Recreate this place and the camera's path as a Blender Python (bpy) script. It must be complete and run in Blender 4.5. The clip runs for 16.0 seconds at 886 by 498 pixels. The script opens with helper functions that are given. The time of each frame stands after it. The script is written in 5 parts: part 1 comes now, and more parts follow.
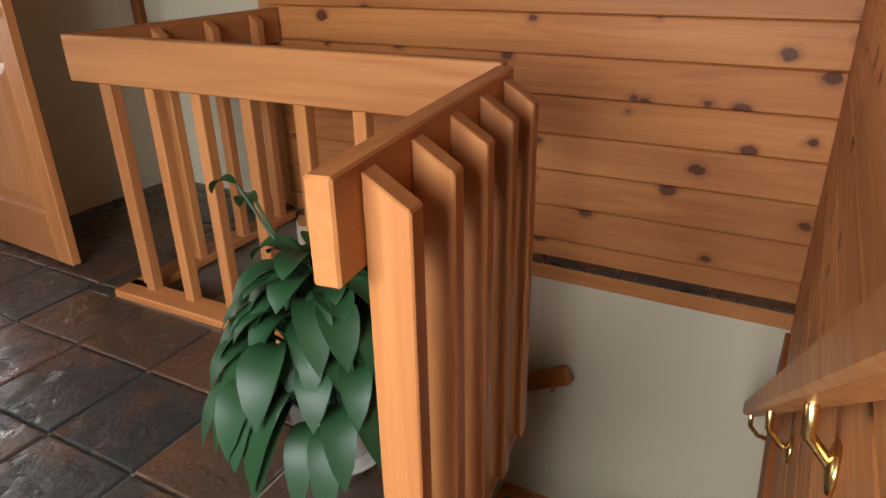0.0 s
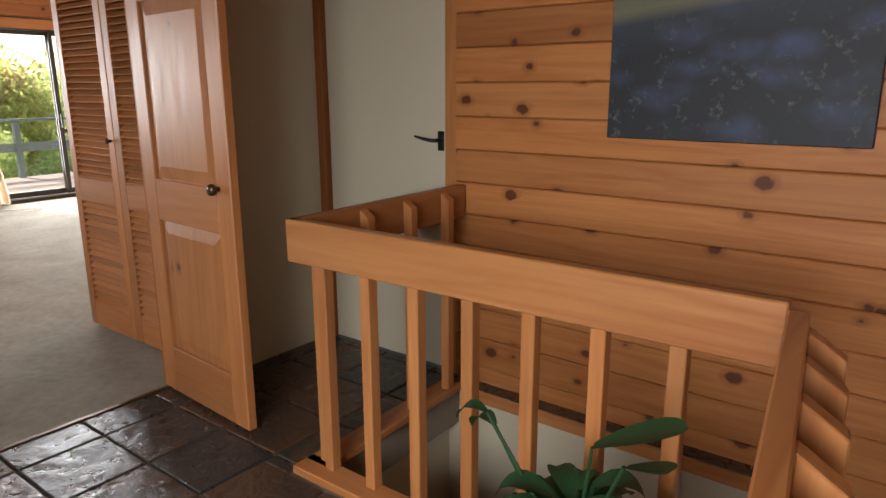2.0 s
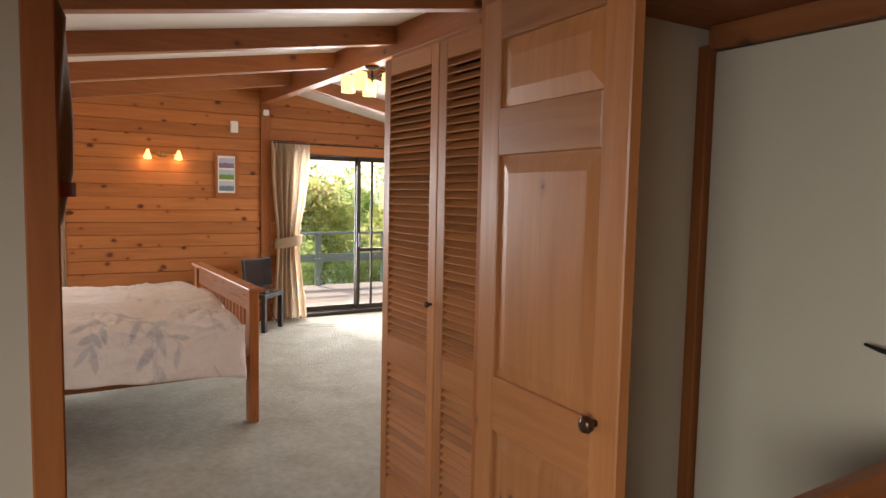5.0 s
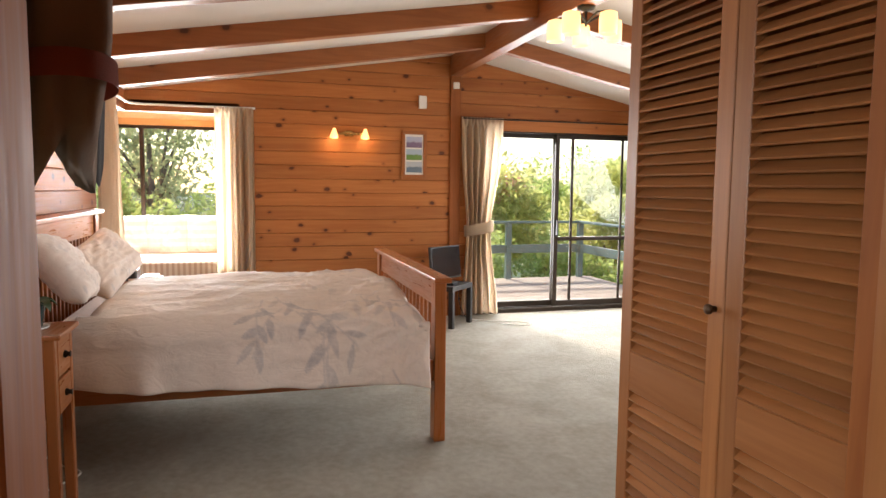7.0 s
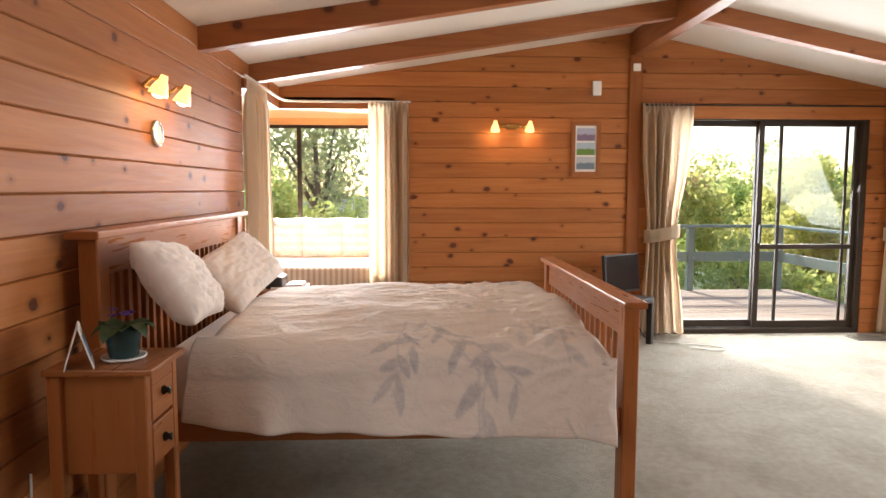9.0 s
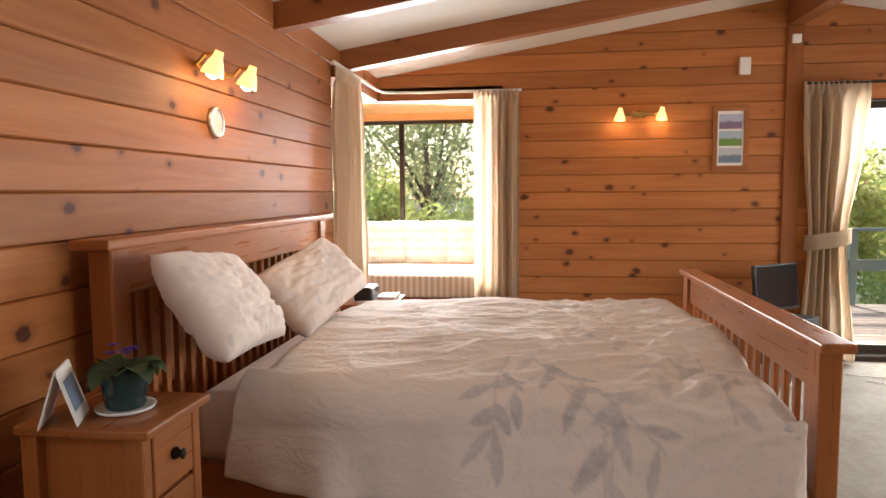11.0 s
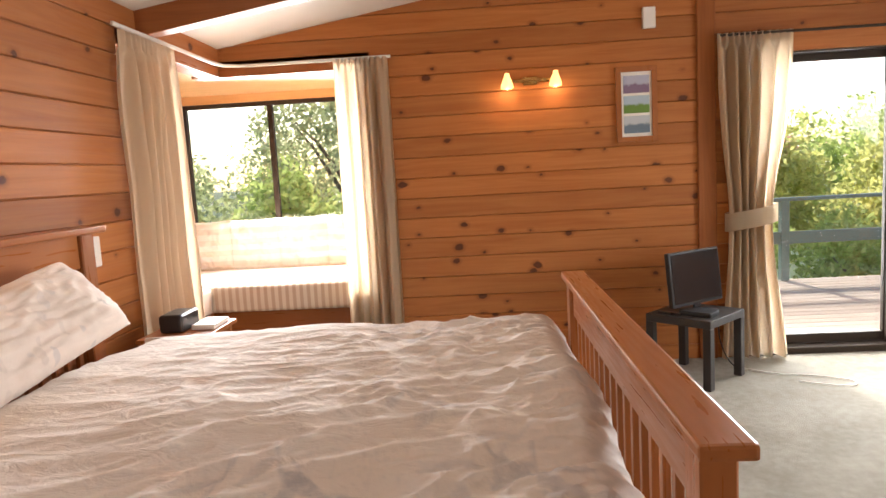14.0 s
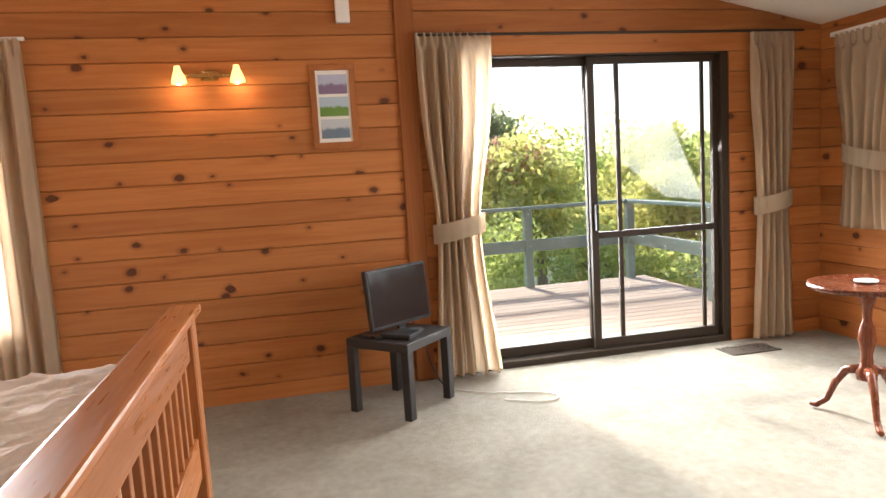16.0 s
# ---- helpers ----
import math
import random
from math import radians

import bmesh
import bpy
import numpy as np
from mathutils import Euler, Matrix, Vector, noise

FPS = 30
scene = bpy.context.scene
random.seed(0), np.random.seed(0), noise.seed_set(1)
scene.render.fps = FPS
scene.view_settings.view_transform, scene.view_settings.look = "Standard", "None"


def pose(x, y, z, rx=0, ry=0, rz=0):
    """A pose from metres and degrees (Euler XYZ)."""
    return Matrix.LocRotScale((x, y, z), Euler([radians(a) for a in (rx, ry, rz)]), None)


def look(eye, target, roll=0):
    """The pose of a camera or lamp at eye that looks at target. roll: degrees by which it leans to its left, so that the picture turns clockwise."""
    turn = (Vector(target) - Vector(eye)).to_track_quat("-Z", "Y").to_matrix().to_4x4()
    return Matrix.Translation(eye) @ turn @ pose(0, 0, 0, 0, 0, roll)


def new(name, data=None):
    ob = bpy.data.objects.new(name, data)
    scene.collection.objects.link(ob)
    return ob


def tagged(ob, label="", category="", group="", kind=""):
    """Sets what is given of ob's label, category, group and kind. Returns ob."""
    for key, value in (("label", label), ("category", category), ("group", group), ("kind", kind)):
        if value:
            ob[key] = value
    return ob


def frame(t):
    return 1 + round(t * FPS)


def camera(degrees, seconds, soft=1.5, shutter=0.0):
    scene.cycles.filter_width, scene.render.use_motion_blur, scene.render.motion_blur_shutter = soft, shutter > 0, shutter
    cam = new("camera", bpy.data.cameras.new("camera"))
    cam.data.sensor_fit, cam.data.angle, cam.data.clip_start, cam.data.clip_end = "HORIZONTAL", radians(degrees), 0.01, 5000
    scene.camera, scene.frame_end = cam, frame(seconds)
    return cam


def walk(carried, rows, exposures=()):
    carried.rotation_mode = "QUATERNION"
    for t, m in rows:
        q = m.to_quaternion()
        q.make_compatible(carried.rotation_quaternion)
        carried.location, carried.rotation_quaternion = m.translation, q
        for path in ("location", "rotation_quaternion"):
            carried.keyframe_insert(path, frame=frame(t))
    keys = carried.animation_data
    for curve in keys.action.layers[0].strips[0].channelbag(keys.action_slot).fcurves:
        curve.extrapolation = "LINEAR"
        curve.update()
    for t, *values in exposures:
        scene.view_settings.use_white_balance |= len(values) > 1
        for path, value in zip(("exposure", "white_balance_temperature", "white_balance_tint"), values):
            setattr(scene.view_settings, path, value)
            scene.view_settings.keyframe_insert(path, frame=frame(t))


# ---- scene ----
cam = camera(67.0, 16.0)
PATH = [
    (0, (-0.461, 1.162, 1.189), (-1.335, 2.758, 0.358), -1.1),
    (0.5, (-0.527, 1.168, 1.215), (-1.468, 2.76, 0.452), -0.9),
    (1, (-0.632, 1.151, 1.261), (-1.649, 2.734, 0.583), -0.8),
    (1.5, (-0.752, 1.119, 1.315), (-1.833, 2.696, 0.726), -0.6),
    (2, (-0.851, 1.113, 1.376), (-2.027, 2.66, 0.904), -0.2),
    (2.5, (-0.945, 1.095, 1.436), (-2.204, 2.607, 1.077), -0.2),
    (3, (-1.101, 1.128, 1.49), (-2.456, 2.576, 1.229), 0.3),
    (3.5, (-1.276, 1.156, 1.539), (-2.708, 2.535, 1.325), 0.5),
    (4, (-1.483, 1.226, 1.585), (-3.008, 2.506, 1.395), 0.8),
    (4.2, (-1.546, 1.261, 1.598), (-3.114, 2.489, 1.414), 0.8),
    (6.5, (-2.529, 1.562, 1.47), (-4.392, 2.271, 1.308), 1.3),
    (7, (-2.794, 1.65, 1.426), (-4.709, 2.198, 1.243), 0.6),
    (7.5, (-2.987, 1.697, 1.421), (-4.935, 2.106, 1.227), 0.3),
    (8, (-3.167, 1.733, 1.42), (-5.137, 2.013, 1.22), 0.1),
    (8.5, (-3.361, 1.741, 1.426), (-5.342, 1.927, 1.224), 0.2),
    (9, (-3.583, 1.741, 1.398), (-5.573, 1.823, 1.219), 0.1),
    (9.5, (-3.759, 1.743, 1.374), (-5.752, 1.735, 1.215), -0.0),
    (10, (-3.951, 1.751, 1.358), (-5.942, 1.642, 1.204), 0.0),
    (12.5, (-4.708, 1.918, 1.406), (-6.669, 1.582, 1.205), -1.1),
    (13, (-4.875, 2.0, 1.391), (-6.844, 1.715, 1.184), -1.5),
    (13.5, (-4.993, 2.075, 1.408), (-6.969, 1.866, 1.182), -2.4),
    (14, (-5.21, 2.27, 1.394), (-7.193, 2.147, 1.166), -3.2),
    (14.5, (-5.328, 2.414, 1.349), (-7.316, 2.407, 1.139), -3.2),
    (15, (-5.48, 2.583, 1.321), (-7.464, 2.742, 1.118), -3.4),
    (15.5, (-5.608, 2.772, 1.293), (-7.572, 3.085, 1.087), -3.6),
    (16, (-5.686, 3.027, 1.336), (-7.625, 3.462, 1.11), -3.4),
]
walk(cam, [(t, look(eye, target, roll)) for t, eye, target, roll in PATH], [(0, 1.27), (1, 1.15), (2, 0.9), (3.5, 0.72), (4.2, 0.72), (6.5, 0.78), (10, 0.72), (12.5, 0.66), (14, 0.78), (16, 0.88)])

# ---- light ----
GX, YB, YR, YP, XR, YS = -9.90, 0.47, 6.86, 3.60, -0.34, -0.55   # faces of the gable, bed, far, hall, stair and window walls
PX0, PX1 = -3.70, -3.55                                          # partition between hall and bedroom
SLOPE, SLOPE_N, RIDGE_Y, EAVE = 0.160, 0.205, 3.80, 2.32

world = bpy.data.worlds.new("world")
scene.world = world
world.use_nodes = True
wn = world.node_tree.nodes
sky = wn.new("ShaderNodeTexSky")
sky.sky_type, sky.sun_disc = "NISHITA", False
sky.sun_elevation, sky.sun_rotation = radians(35), radians(-99)
sky.dust_density, sky.ozone_density = 1.2, 1.0
world.node_tree.links.new(sky.outputs[0], wn["Background"].inputs[0])
wn["Background"].inputs[1].default_value = 0.15


def lamp(name, kind, m, energy, color=(1, 1, 1), **more):
    data = bpy.data.lights.new(name, kind)
    data.energy, data.color = energy, color
    if "size" in more:
        data.shape, data.size, data.size_y = "RECTANGLE", more["size"], more["size_y"]
    if "spread" in more:
        data.spread = radians(more["spread"])
    if "angle" in more:
        data.angle = radians(more["angle"])
    if "radius" in more:
        data.shadow_soft_size = more["radius"]
    ob = new(name, data)
    ob.matrix_world = m
    return ob


lamp("sun", "SUN", look((-30, 0.3, 21.0), (0, 5, 0)), 3.5, (1.0, 0.93, 0.82), angle=3.0)
lamp("daylight_slider", "AREA", look((GX - 0.40, 5.2, 1.15), (GX + 2.2, 4.4, -0.2)), 118, (0.97, 0.98, 1.0), spread=155, size=1.8, size_y=1.9)
lamp("daylight_bay", "AREA", look((-10.8, 0.70, 1.55), (-8.3, 1.6, 0.3)), 75, (0.97, 0.98, 1.0), spread=135, size=1.4, size_y=1.1)
lamp("daylight_hall", "AREA", look((-1.05, YS - 0.02, 1.5), (-1.5, 1.9, 0.0)), 37, (0.97, 0.98, 1.0), spread=120, size=1.6, size_y=1.1)
lamp("daylight_side", "AREA", look((-6.9, YR + 0.02, 1.45), (-6.3, 3.4, 0.0)), 66, (0.97, 0.98, 1.0), spread=165, size=3.5, size_y=1.1)
lamp("daylight_south", "AREA", look((-4.42, YB - 0.09, 1.5), (-5.4, 2.2, 0.35)), 7, (0.97, 0.98, 1.0), spread=140, size=0.8, size_y=1.0)

# ---- materials ----


class Tree:
    """A node material, with short ways to add and join nodes."""

    def __init__(self, name):
        self.mat = bpy.data.materials.new(name)
        self.mat.use_nodes = True
        self.n, self.l = self.mat.node_tree.nodes, self.mat.node_tree.links
        self.b = self.n["Principled BSDF"]

    def add(self, kind, **values):
        node = self.n.new("ShaderNode" + kind)
        for key, value in values.items():
            if key == "op":
                node.operation = value
            elif key == "blend":
                node.data_type, node.blend_type = "RGBA", value
            else:
                node.inputs[key.replace("_", " ")].default_value = value
        return node

    def join(self, a, b):
        self.l.new(a, b)

    def math(self, op, a, b=None):
        node = self.add("Math", op=op)
        for i, v in enumerate((a, b)):
            if v is None:
                continue
            if isinstance(v, (int, float)):
                node.inputs[i].default_value = v
            else:
                self.join(v, node.inputs[i])
        return node.outputs[0]

    def coords(self, scale=(1, 1, 1), spread=0.0, turn=(0, 0, 0)):
        tc = self.add("TexCoord")
        mp = self.add("Mapping")
        mp.inputs["Scale"].default_value = scale
        mp.inputs["Rotation"].default_value = turn
        self.join(tc.outputs["Object"], mp.inputs["Vector"])
        if spread:
            info = self.add("ObjectInfo")
            off = self.math("MULTIPLY", info.outputs["Random"], spread)
            comb = self.add("CombineXYZ")
            for i in range(3):
                self.join(off, comb.inputs[i])
            self.join(comb.outputs[0], mp.inputs["Location"])
        return mp.outputs[0]

    def noise(self, vec, scale, detail=4.0, rough=0.55, dist=0.0):
        node = self.add("TexNoise", Scale=scale, Detail=detail, Roughness=rough, Distortion=dist)
        self.join(vec, node.inputs["Vector"])
        return node.outputs["Fac"]

    def ramp(self, fac, *stops):
        node = self.add("ValToRGB")
        e = node.color_ramp.elements
        while len(e) < len(stops):
            e.new(0.5)
        for el, (p, c) in zip(e, stops):
            el.position, el.color = p, (*c, 1) if len(c) == 3 else c
        self.join(fac, node.inputs[0])
        return node.outputs[0]

    def mix(self, fac, a, b, blend="MIX"):
        node = self.add("Mix", blend=blend)
        for i, v in ((0, fac), (6, a), (7, b)):
            if isinstance(v, (int, float)):
                node.inputs[i].default_value = v
            elif isinstance(v, tuple):
                node.inputs[i].default_value = (*v, 1)
            else:
                self.join(v, node.inputs[i])
        return node.outputs[2]

    def bump(self, height, strength=0.3, distance=0.01):
        node = self.add("Bump", Strength=strength, Distance=distance)
        self.join(height, node.inputs["Height"])
        self.join(node.outputs[0], self.b.inputs["Normal"])

    def done(self, color, rough=0.5, metal=0.0, spec=0.5):
        if isinstance(color, tuple):
            self.b.inputs["Base Color"].default_value = (*color, 1)
        else:
            self.join(color, self.b.inputs["Base Color"])
        if isinstance(rough, (int, float)):
            self.b.inputs["Roughness"].default_value = rough
        else:
            self.join(rough, self.b.inputs["Roughness"])
        self.b.inputs["Metallic"].default_value = metal
        self.b.inputs["Specular IOR Level"].default_value = spec
        return self.mat


def wood(name, light, dark, axis=0, knots=0.0, rough=0.4, spread=37.0, grain=1.0, spec=0.4):
    """Stained timber with its grain along one axis, and knots."""
    t = Tree(name)
    s = [9.0, 9.0, 9.0]
    s[axis] = 0.55
    v = t.coords(tuple(s), spread)
    g = t.noise(v, 2.2 * grain, 6, 0.6, 1.2)
    fine = t.noise(v, 8.0, 2, 0.5, 0.2)
    tone = t.noise(t.coords((1, 1, 1), spread), 0.7, 2)
    f = t.math("ADD", t.math("MULTIPLY", g, 0.62), t.math("MULTIPLY", fine, 0.14))
    f = t.math("ADD", f, t.math("MULTIPLY", tone, 0.34))
    col = t.ramp(f, (0.34, dark), (0.56, tuple((a + b) / 2 for a, b in zip(light, dark))), (0.80, light))
    info = t.add("ObjectInfo")
    shade = t.ramp(info.outputs["Random"], (0.0, (0.80, 0.78, 0.76)), (0.5, (1.0, 1.0, 1.0)), (1.0, (1.12, 1.1, 1.06)))
    col = t.mix(1.0, col, shade, "MULTIPLY")
    if knots:
        tc = t.add("TexCoord")
        sep0 = t.add("SeparateXYZ")
        t.join(tc.outputs["Object"], sep0.inputs[0])
        across = (axis + 1) % 3 if axis else 2
        comb = t.add("CombineXYZ")
        jig = t.noise(t.coords((1, 1, 1), spread), 30.0, 2)
        t.join(t.math("ADD", t.math("MULTIPLY", sep0.outputs[axis], 3.8), t.math("ADD", t.math("MULTIPLY", info.outputs["Random"], 91.0), t.math("MULTIPLY", jig, 0.10))), comb.inputs[0])
        t.join(t.math("ADD", t.math("MULTIPLY", sep0.outputs[across], 5.2), t.math("ADD", t.math("MULTIPLY", info.outputs["Random"], 57.0), t.math("MULTIPLY", jig, 0.10))), comb.inputs[1])
        vor = t.add("TexVoronoi", Scale=1.0, Randomness=1.0)
        vor.voronoi_dimensions = "2D"
        t.join(comb.outputs[0], vor.inputs["Vector"])
        sep = t.add("SeparateColor")
        t.join(vor.outputs["Color"], sep.inputs[0])
        size = t.math("MULTIPLY", t.math("MAXIMUM", t.math("SUBTRACT", sep.outputs[0], 1 - knots), 0.0), 0.125 / knots)
        on = t.math("GREATER_THAN", size, 0.012)
        core = t.math("SUBTRACT", size, vor.outputs["Distance"])
        soft = t.math("MULTIPLY", on, t.ramp(t.math("ADD", t.math("MULTIPLY", core, 12.0), 0.5), (0.35, (0, 0, 0)), (0.75, (0.88, 0.88, 0.88))))
        halo = t.math("MULTIPLY", on, t.ramp(t.math("ADD", t.math("MULTIPLY", core, 4.0), 0.5), (0.08, (0, 0, 0)), (0.55, (0.6, 0.6, 0.6))))
        col = t.mix(halo, col, tuple(q * 0.6 for q in dark))
        col = t.mix(soft, col, (0.075, 0.022, 0.010))
    t.bump(f, 0.12, 0.004)
    r = t.ramp(fine, (0.3, (rough - 0.08,) * 3), (0.7, (rough + 0.12,) * 3))
    return t.done(col, r, spec=spec)


def cloth(name, color, second=None, stripe=0.0, axis=0, rough=0.9, bump=0.25):
    t = Tree(name)
    v = t.coords()
    n1, n2 = t.noise(v, 5, 3), t.noise(v, 420, 2)
    col = t.mix(t.math("MULTIPLY", n1, 0.35), color, tuple(c * 0.82 for c in color))
    if second:
        wave = t.add("TexWave", Scale=stripe, Distortion=0.3, Detail=1.0)
        wave.bands_direction = "XYZ"[axis]
        t.join(v, wave.inputs["Vector"])
        col = t.mix(t.ramp(wave.outputs["Fac"], (0.45, (0, 0, 0)), (0.6, (0.8, 0.8, 0.8))), col, second)
    t.bump(t.math("ADD", n2, n1), bump, 0.003)
    t.b.inputs["Sheen Weight"].default_value = 0.15
    return t.done(col, rough, spec=0.2)


def plain(name, color, rough=0.5, metal=0.0, vary=0.12, scale=14.0, bump=0.05, spec=0.5):
    t = Tree(name)
    v = t.coords((1, 1, 1), 5.0)
    n = t.noise(v, scale, 4)
    col = t.mix(n, tuple(c * (1 - vary) for c in color), tuple(min(1, c * (1 + vary)) for c in color))
    t.bump(t.noise(v, scale * 6, 3), bump, 0.002)
    return t.done(col, t.ramp(n, (0.2, (max(0.02, rough - 0.07),) * 3), (0.8, (rough + 0.07,) * 3)), metal, spec)


def glow(name, color, strength):
    t = Tree(name)
    t.b.inputs["Emission Color"].default_value = (*color, 1)
    t.b.inputs["Emission Strength"].default_value = strength
    return t.done(color, 0.4)


def glass(name, tint=(1, 1, 1)):
    t = Tree(name)
    tr, gl, mx, fr = t.add("BsdfTransparent"), t.add("BsdfGlossy", Roughness=0.02), t.add("MixShader"), t.add("Fresnel", IOR=1.45)
    tr.inputs[0].default_value = (*tint, 1)
    t.join(fr.outputs[0], mx.inputs[0])
    t.join(tr.outputs[0], mx.inputs[1])
    t.join(gl.outputs[0], mx.inputs[2])
    t.join(mx.outputs[0], t.n["Material Output"].inputs[0])
    return t.mat


def slate():
    t = Tree("slate_tile")
    v = t.coords((1, 1, 1), 60.0)
    big, mid, fine = t.noise(v, 3.5, 4, 0.6, 0.6), t.noise(v, 16, 6, 0.65, 0.5), t.noise(v, 60, 4)
    info = t.add("ObjectInfo")
    base = t.ramp(info.outputs["Random"], (0.0, (0.022, 0.025, 0.026)), (0.35, (0.034, 0.034, 0.031)), (0.6, (0.060, 0.038, 0.026)), (0.85, (0.045, 0.036, 0.026)), (1.0, (0.018, 0.022, 0.026)))
    rust = t.ramp(t.math("ADD", big, t.math("MULTIPLY", info.outputs["Random"], 0.12)), (0.5, (0, 0, 0)), (0.75, (0.8, 0.8, 0.8)))
    col = t.mix(rust, base, (0.115, 0.052, 0.024))
    col = t.mix(t.math("MULTIPLY", mid, 0.4), col, (0.018, 0.020, 0.020))
    h = t.math("ADD", t.math("MULTIPLY", mid, 0.7), t.math("ADD", big, t.math("MULTIPLY", fine, 0.15)))
    t.bump(h, 0.55, 0.02)
    return t.done(col, t.ramp(mid, (0.3, (0.2,) * 3), (0.75, (0.45,) * 3)))


def carpet():
    t = Tree("carpet")
    v = t.coords()
    a, b, c = t.noise(v, 3.0, 3, 0.6, 0.4), t.noise(v, 22, 4), t.noise(v, 300, 2)
    f = t.math("ADD", t.math("MULTIPLY", a, 0.45), t.math("ADD", t.math("MULTIPLY", b, 0.35), t.math("MULTIPLY", c, 0.25)))
    col = t.ramp(f, (0.36, (0.25, 0.228, 0.185)), (0.7, (0.41, 0.382, 0.325)))
    t.bump(t.math("ADD", c, t.math("MULTIPLY", b, 0.6)), 0.7, 0.012)
    return t.done(col, 0.95, spec=0.1)


def printed(name, base, ink, ink2, scale, cut, mask_at):
    """Pale cotton with leaves printed on it, denser where mask_at says (low, high of object y)."""
    t = Tree(name)
    col = t.mix(t.noise(t.coords(), 3.0, 3), base, tuple(c * 0.93 for c in base))
    tc = t.add("TexCoord")
    sep = t.add("SeparateXYZ")
    t.join(tc.outputs["Object"], sep.inputs[0])
    dense = t.ramp(t.math("ADD", sep.outputs[1], t.math("MULTIPLY", t.noise(t.coords(), 2.6, 2), 0.7)), (mask_at[0], (0, 0, 0)), (mask_at[1], (1, 1, 1)))
    for turn, tint, seed in ((0.5, ink, 0.0), (-0.75, ink2, 0.37)):
        v = t.coords((scale * 2.6, scale, scale * 1.3), 0.0, (0.25, 0.2, turn))
        vor = t.add("TexVoronoi", Scale=1.0, Randomness=0.9)
        shift = t.add("VectorMath", op="ADD")
        t.join(v, shift.inputs[0])
        shift.inputs[1].default_value = (seed, seed * 3, seed * 5)
        t.join(shift.outputs[0], vor.inputs["Vector"])
        s2 = t.add("SeparateColor")
        t.join(vor.outputs["Color"], s2.inputs[0])
        pick = t.math("GREATER_THAN", s2.outputs[1], cut)
        leaf = t.ramp(vor.outputs["Distance"], (0.30, (1, 1, 1)), (0.36, (0, 0, 0)))
        f = t.math("MULTIPLY", t.math("MULTIPLY", leaf, pick), dense)
        col = t.mix(t.math("MULTIPLY", f, 0.75), col, tint)
    t.bump(t.math("ADD", t.noise(t.coords((1, 1, 1)), 14, 4, 0.6, 1.0), t.math("MULTIPLY", t.noise(t.coords(), 500, 1), 0.2)), 0.25, 0.012)
    t.b.inputs["Sheen Weight"].default_value = 0.2
    return t.done(col, 0.85, spec=0.2)


def leafy(name, a, b, rough=0.5, trans=0.3):
    t = Tree(name)
    geo = t.add("NewGeometry")
    n = t.noise(t.coords(), 9, 2)
    col = t.mix(geo.outputs["Random Per Island"], a, b)
    col = t.mix(t.math("MULTIPLY", n, 0.4), col, tuple(c * 0.5 for c in a))
    t.done(col, rough)
    tr, mx = t.add("BsdfTranslucent"), t.add("MixShader")
    bright = t.mix(1.0, col, (1.5, 1.45, 1.1), "MULTIPLY")
    t.join(bright, tr.inputs[0])
    mx.inputs[0].default_value = trans
    t.join(t.b.outputs[0], mx.inputs[1])
    t.join(tr.outputs[0], mx.inputs[2])
    t.join(mx.outputs[0], t.n["Material Output"].inputs[0])
    return t.mat


PINE_L, PINE_D = (0.52, 0.215, 0.068), (0.33, 0.105, 0.027)
M_BOARD = wood("pine_board", PINE_L, PINE_D, 0, 0.55, 0.52, spec=0.28)
M_BOARD_HALL = wood("knotty_pine_board", (0.54, 0.235, 0.078), (0.31, 0.10, 0.027), 0, 0.85, 0.5, spec=0.28)
M_BEAM_Y = wood("beam_timber", (0.36, 0.135, 0.045), (0.20, 0.062, 0.018), 1, 0.25, 0.45)
M_BEAM_X = wood("ridge_timber", (0.36, 0.135, 0.045), (0.20, 0.062, 0.018), 0, 0.2, 0.45)
M_TRIM_Z = wood("trim_timber", (0.38, 0.135, 0.038), (0.22, 0.066, 0.017), 2, 0.0, 0.55, spec=0.25)
M_RIMU_X = wood("railing_timber_x", (0.50, 0.225, 0.078), (0.27, 0.088, 0.026), 0, 0.0, 0.36, grain=0.75)
M_RIMU_Y = wood("railing_timber_y", (0.50, 0.225, 0.078), (0.27, 0.088, 0.026), 1, 0.0, 0.36, grain=0.75)
M_RIMU_Z = wood("railing_timber_z", (0.50, 0.225, 0.078), (0.27, 0.088, 0.026), 2, 0.0, 0.36, grain=0.75)
M_DOOR = wood("door_timber", (0.44, 0.185, 0.062), (0.28, 0.10, 0.032), 2, 0.12, 0.36)
M_DOOR_X = wood("door_rail_timber", (0.44, 0.185, 0.062), (0.28, 0.10, 0.032), 0, 0.0, 0.36)
M_BED_X = wood("bed_timber_x", (0.385, 0.140, 0.041), (0.275, 0.090, 0.025), 0, 0.0, 0.33, grain=0.5)
M_BED_Y = wood("bed_timber_y", (0.385, 0.140, 0.041), (0.275, 0.090, 0.025), 1, 0.0, 0.33, grain=0.5)
M_BED_Z = wood("bed_timber_z", (0.385, 0.140, 0.041), (0.275, 0.090, 0.025), 2, 0.0, 0.33, grain=0.5)
M_MAHOG = wood("mahogany", (0.20, 0.055, 0.022), (0.09, 0.022, 0.010), 2, 0.0, 0.22)
M_DECK = wood("deck_timber", (0.60, 0.50, 0.41), (0.42, 0.33, 0.26), 0, 0.0, 0.75)
M_SLATE, M_CARPET = slate(), carpet()
M_GROUT = plain("grout", (0.20, 0.165, 0.12), 0.9, vary=0.2, scale=30, bump=0.3)
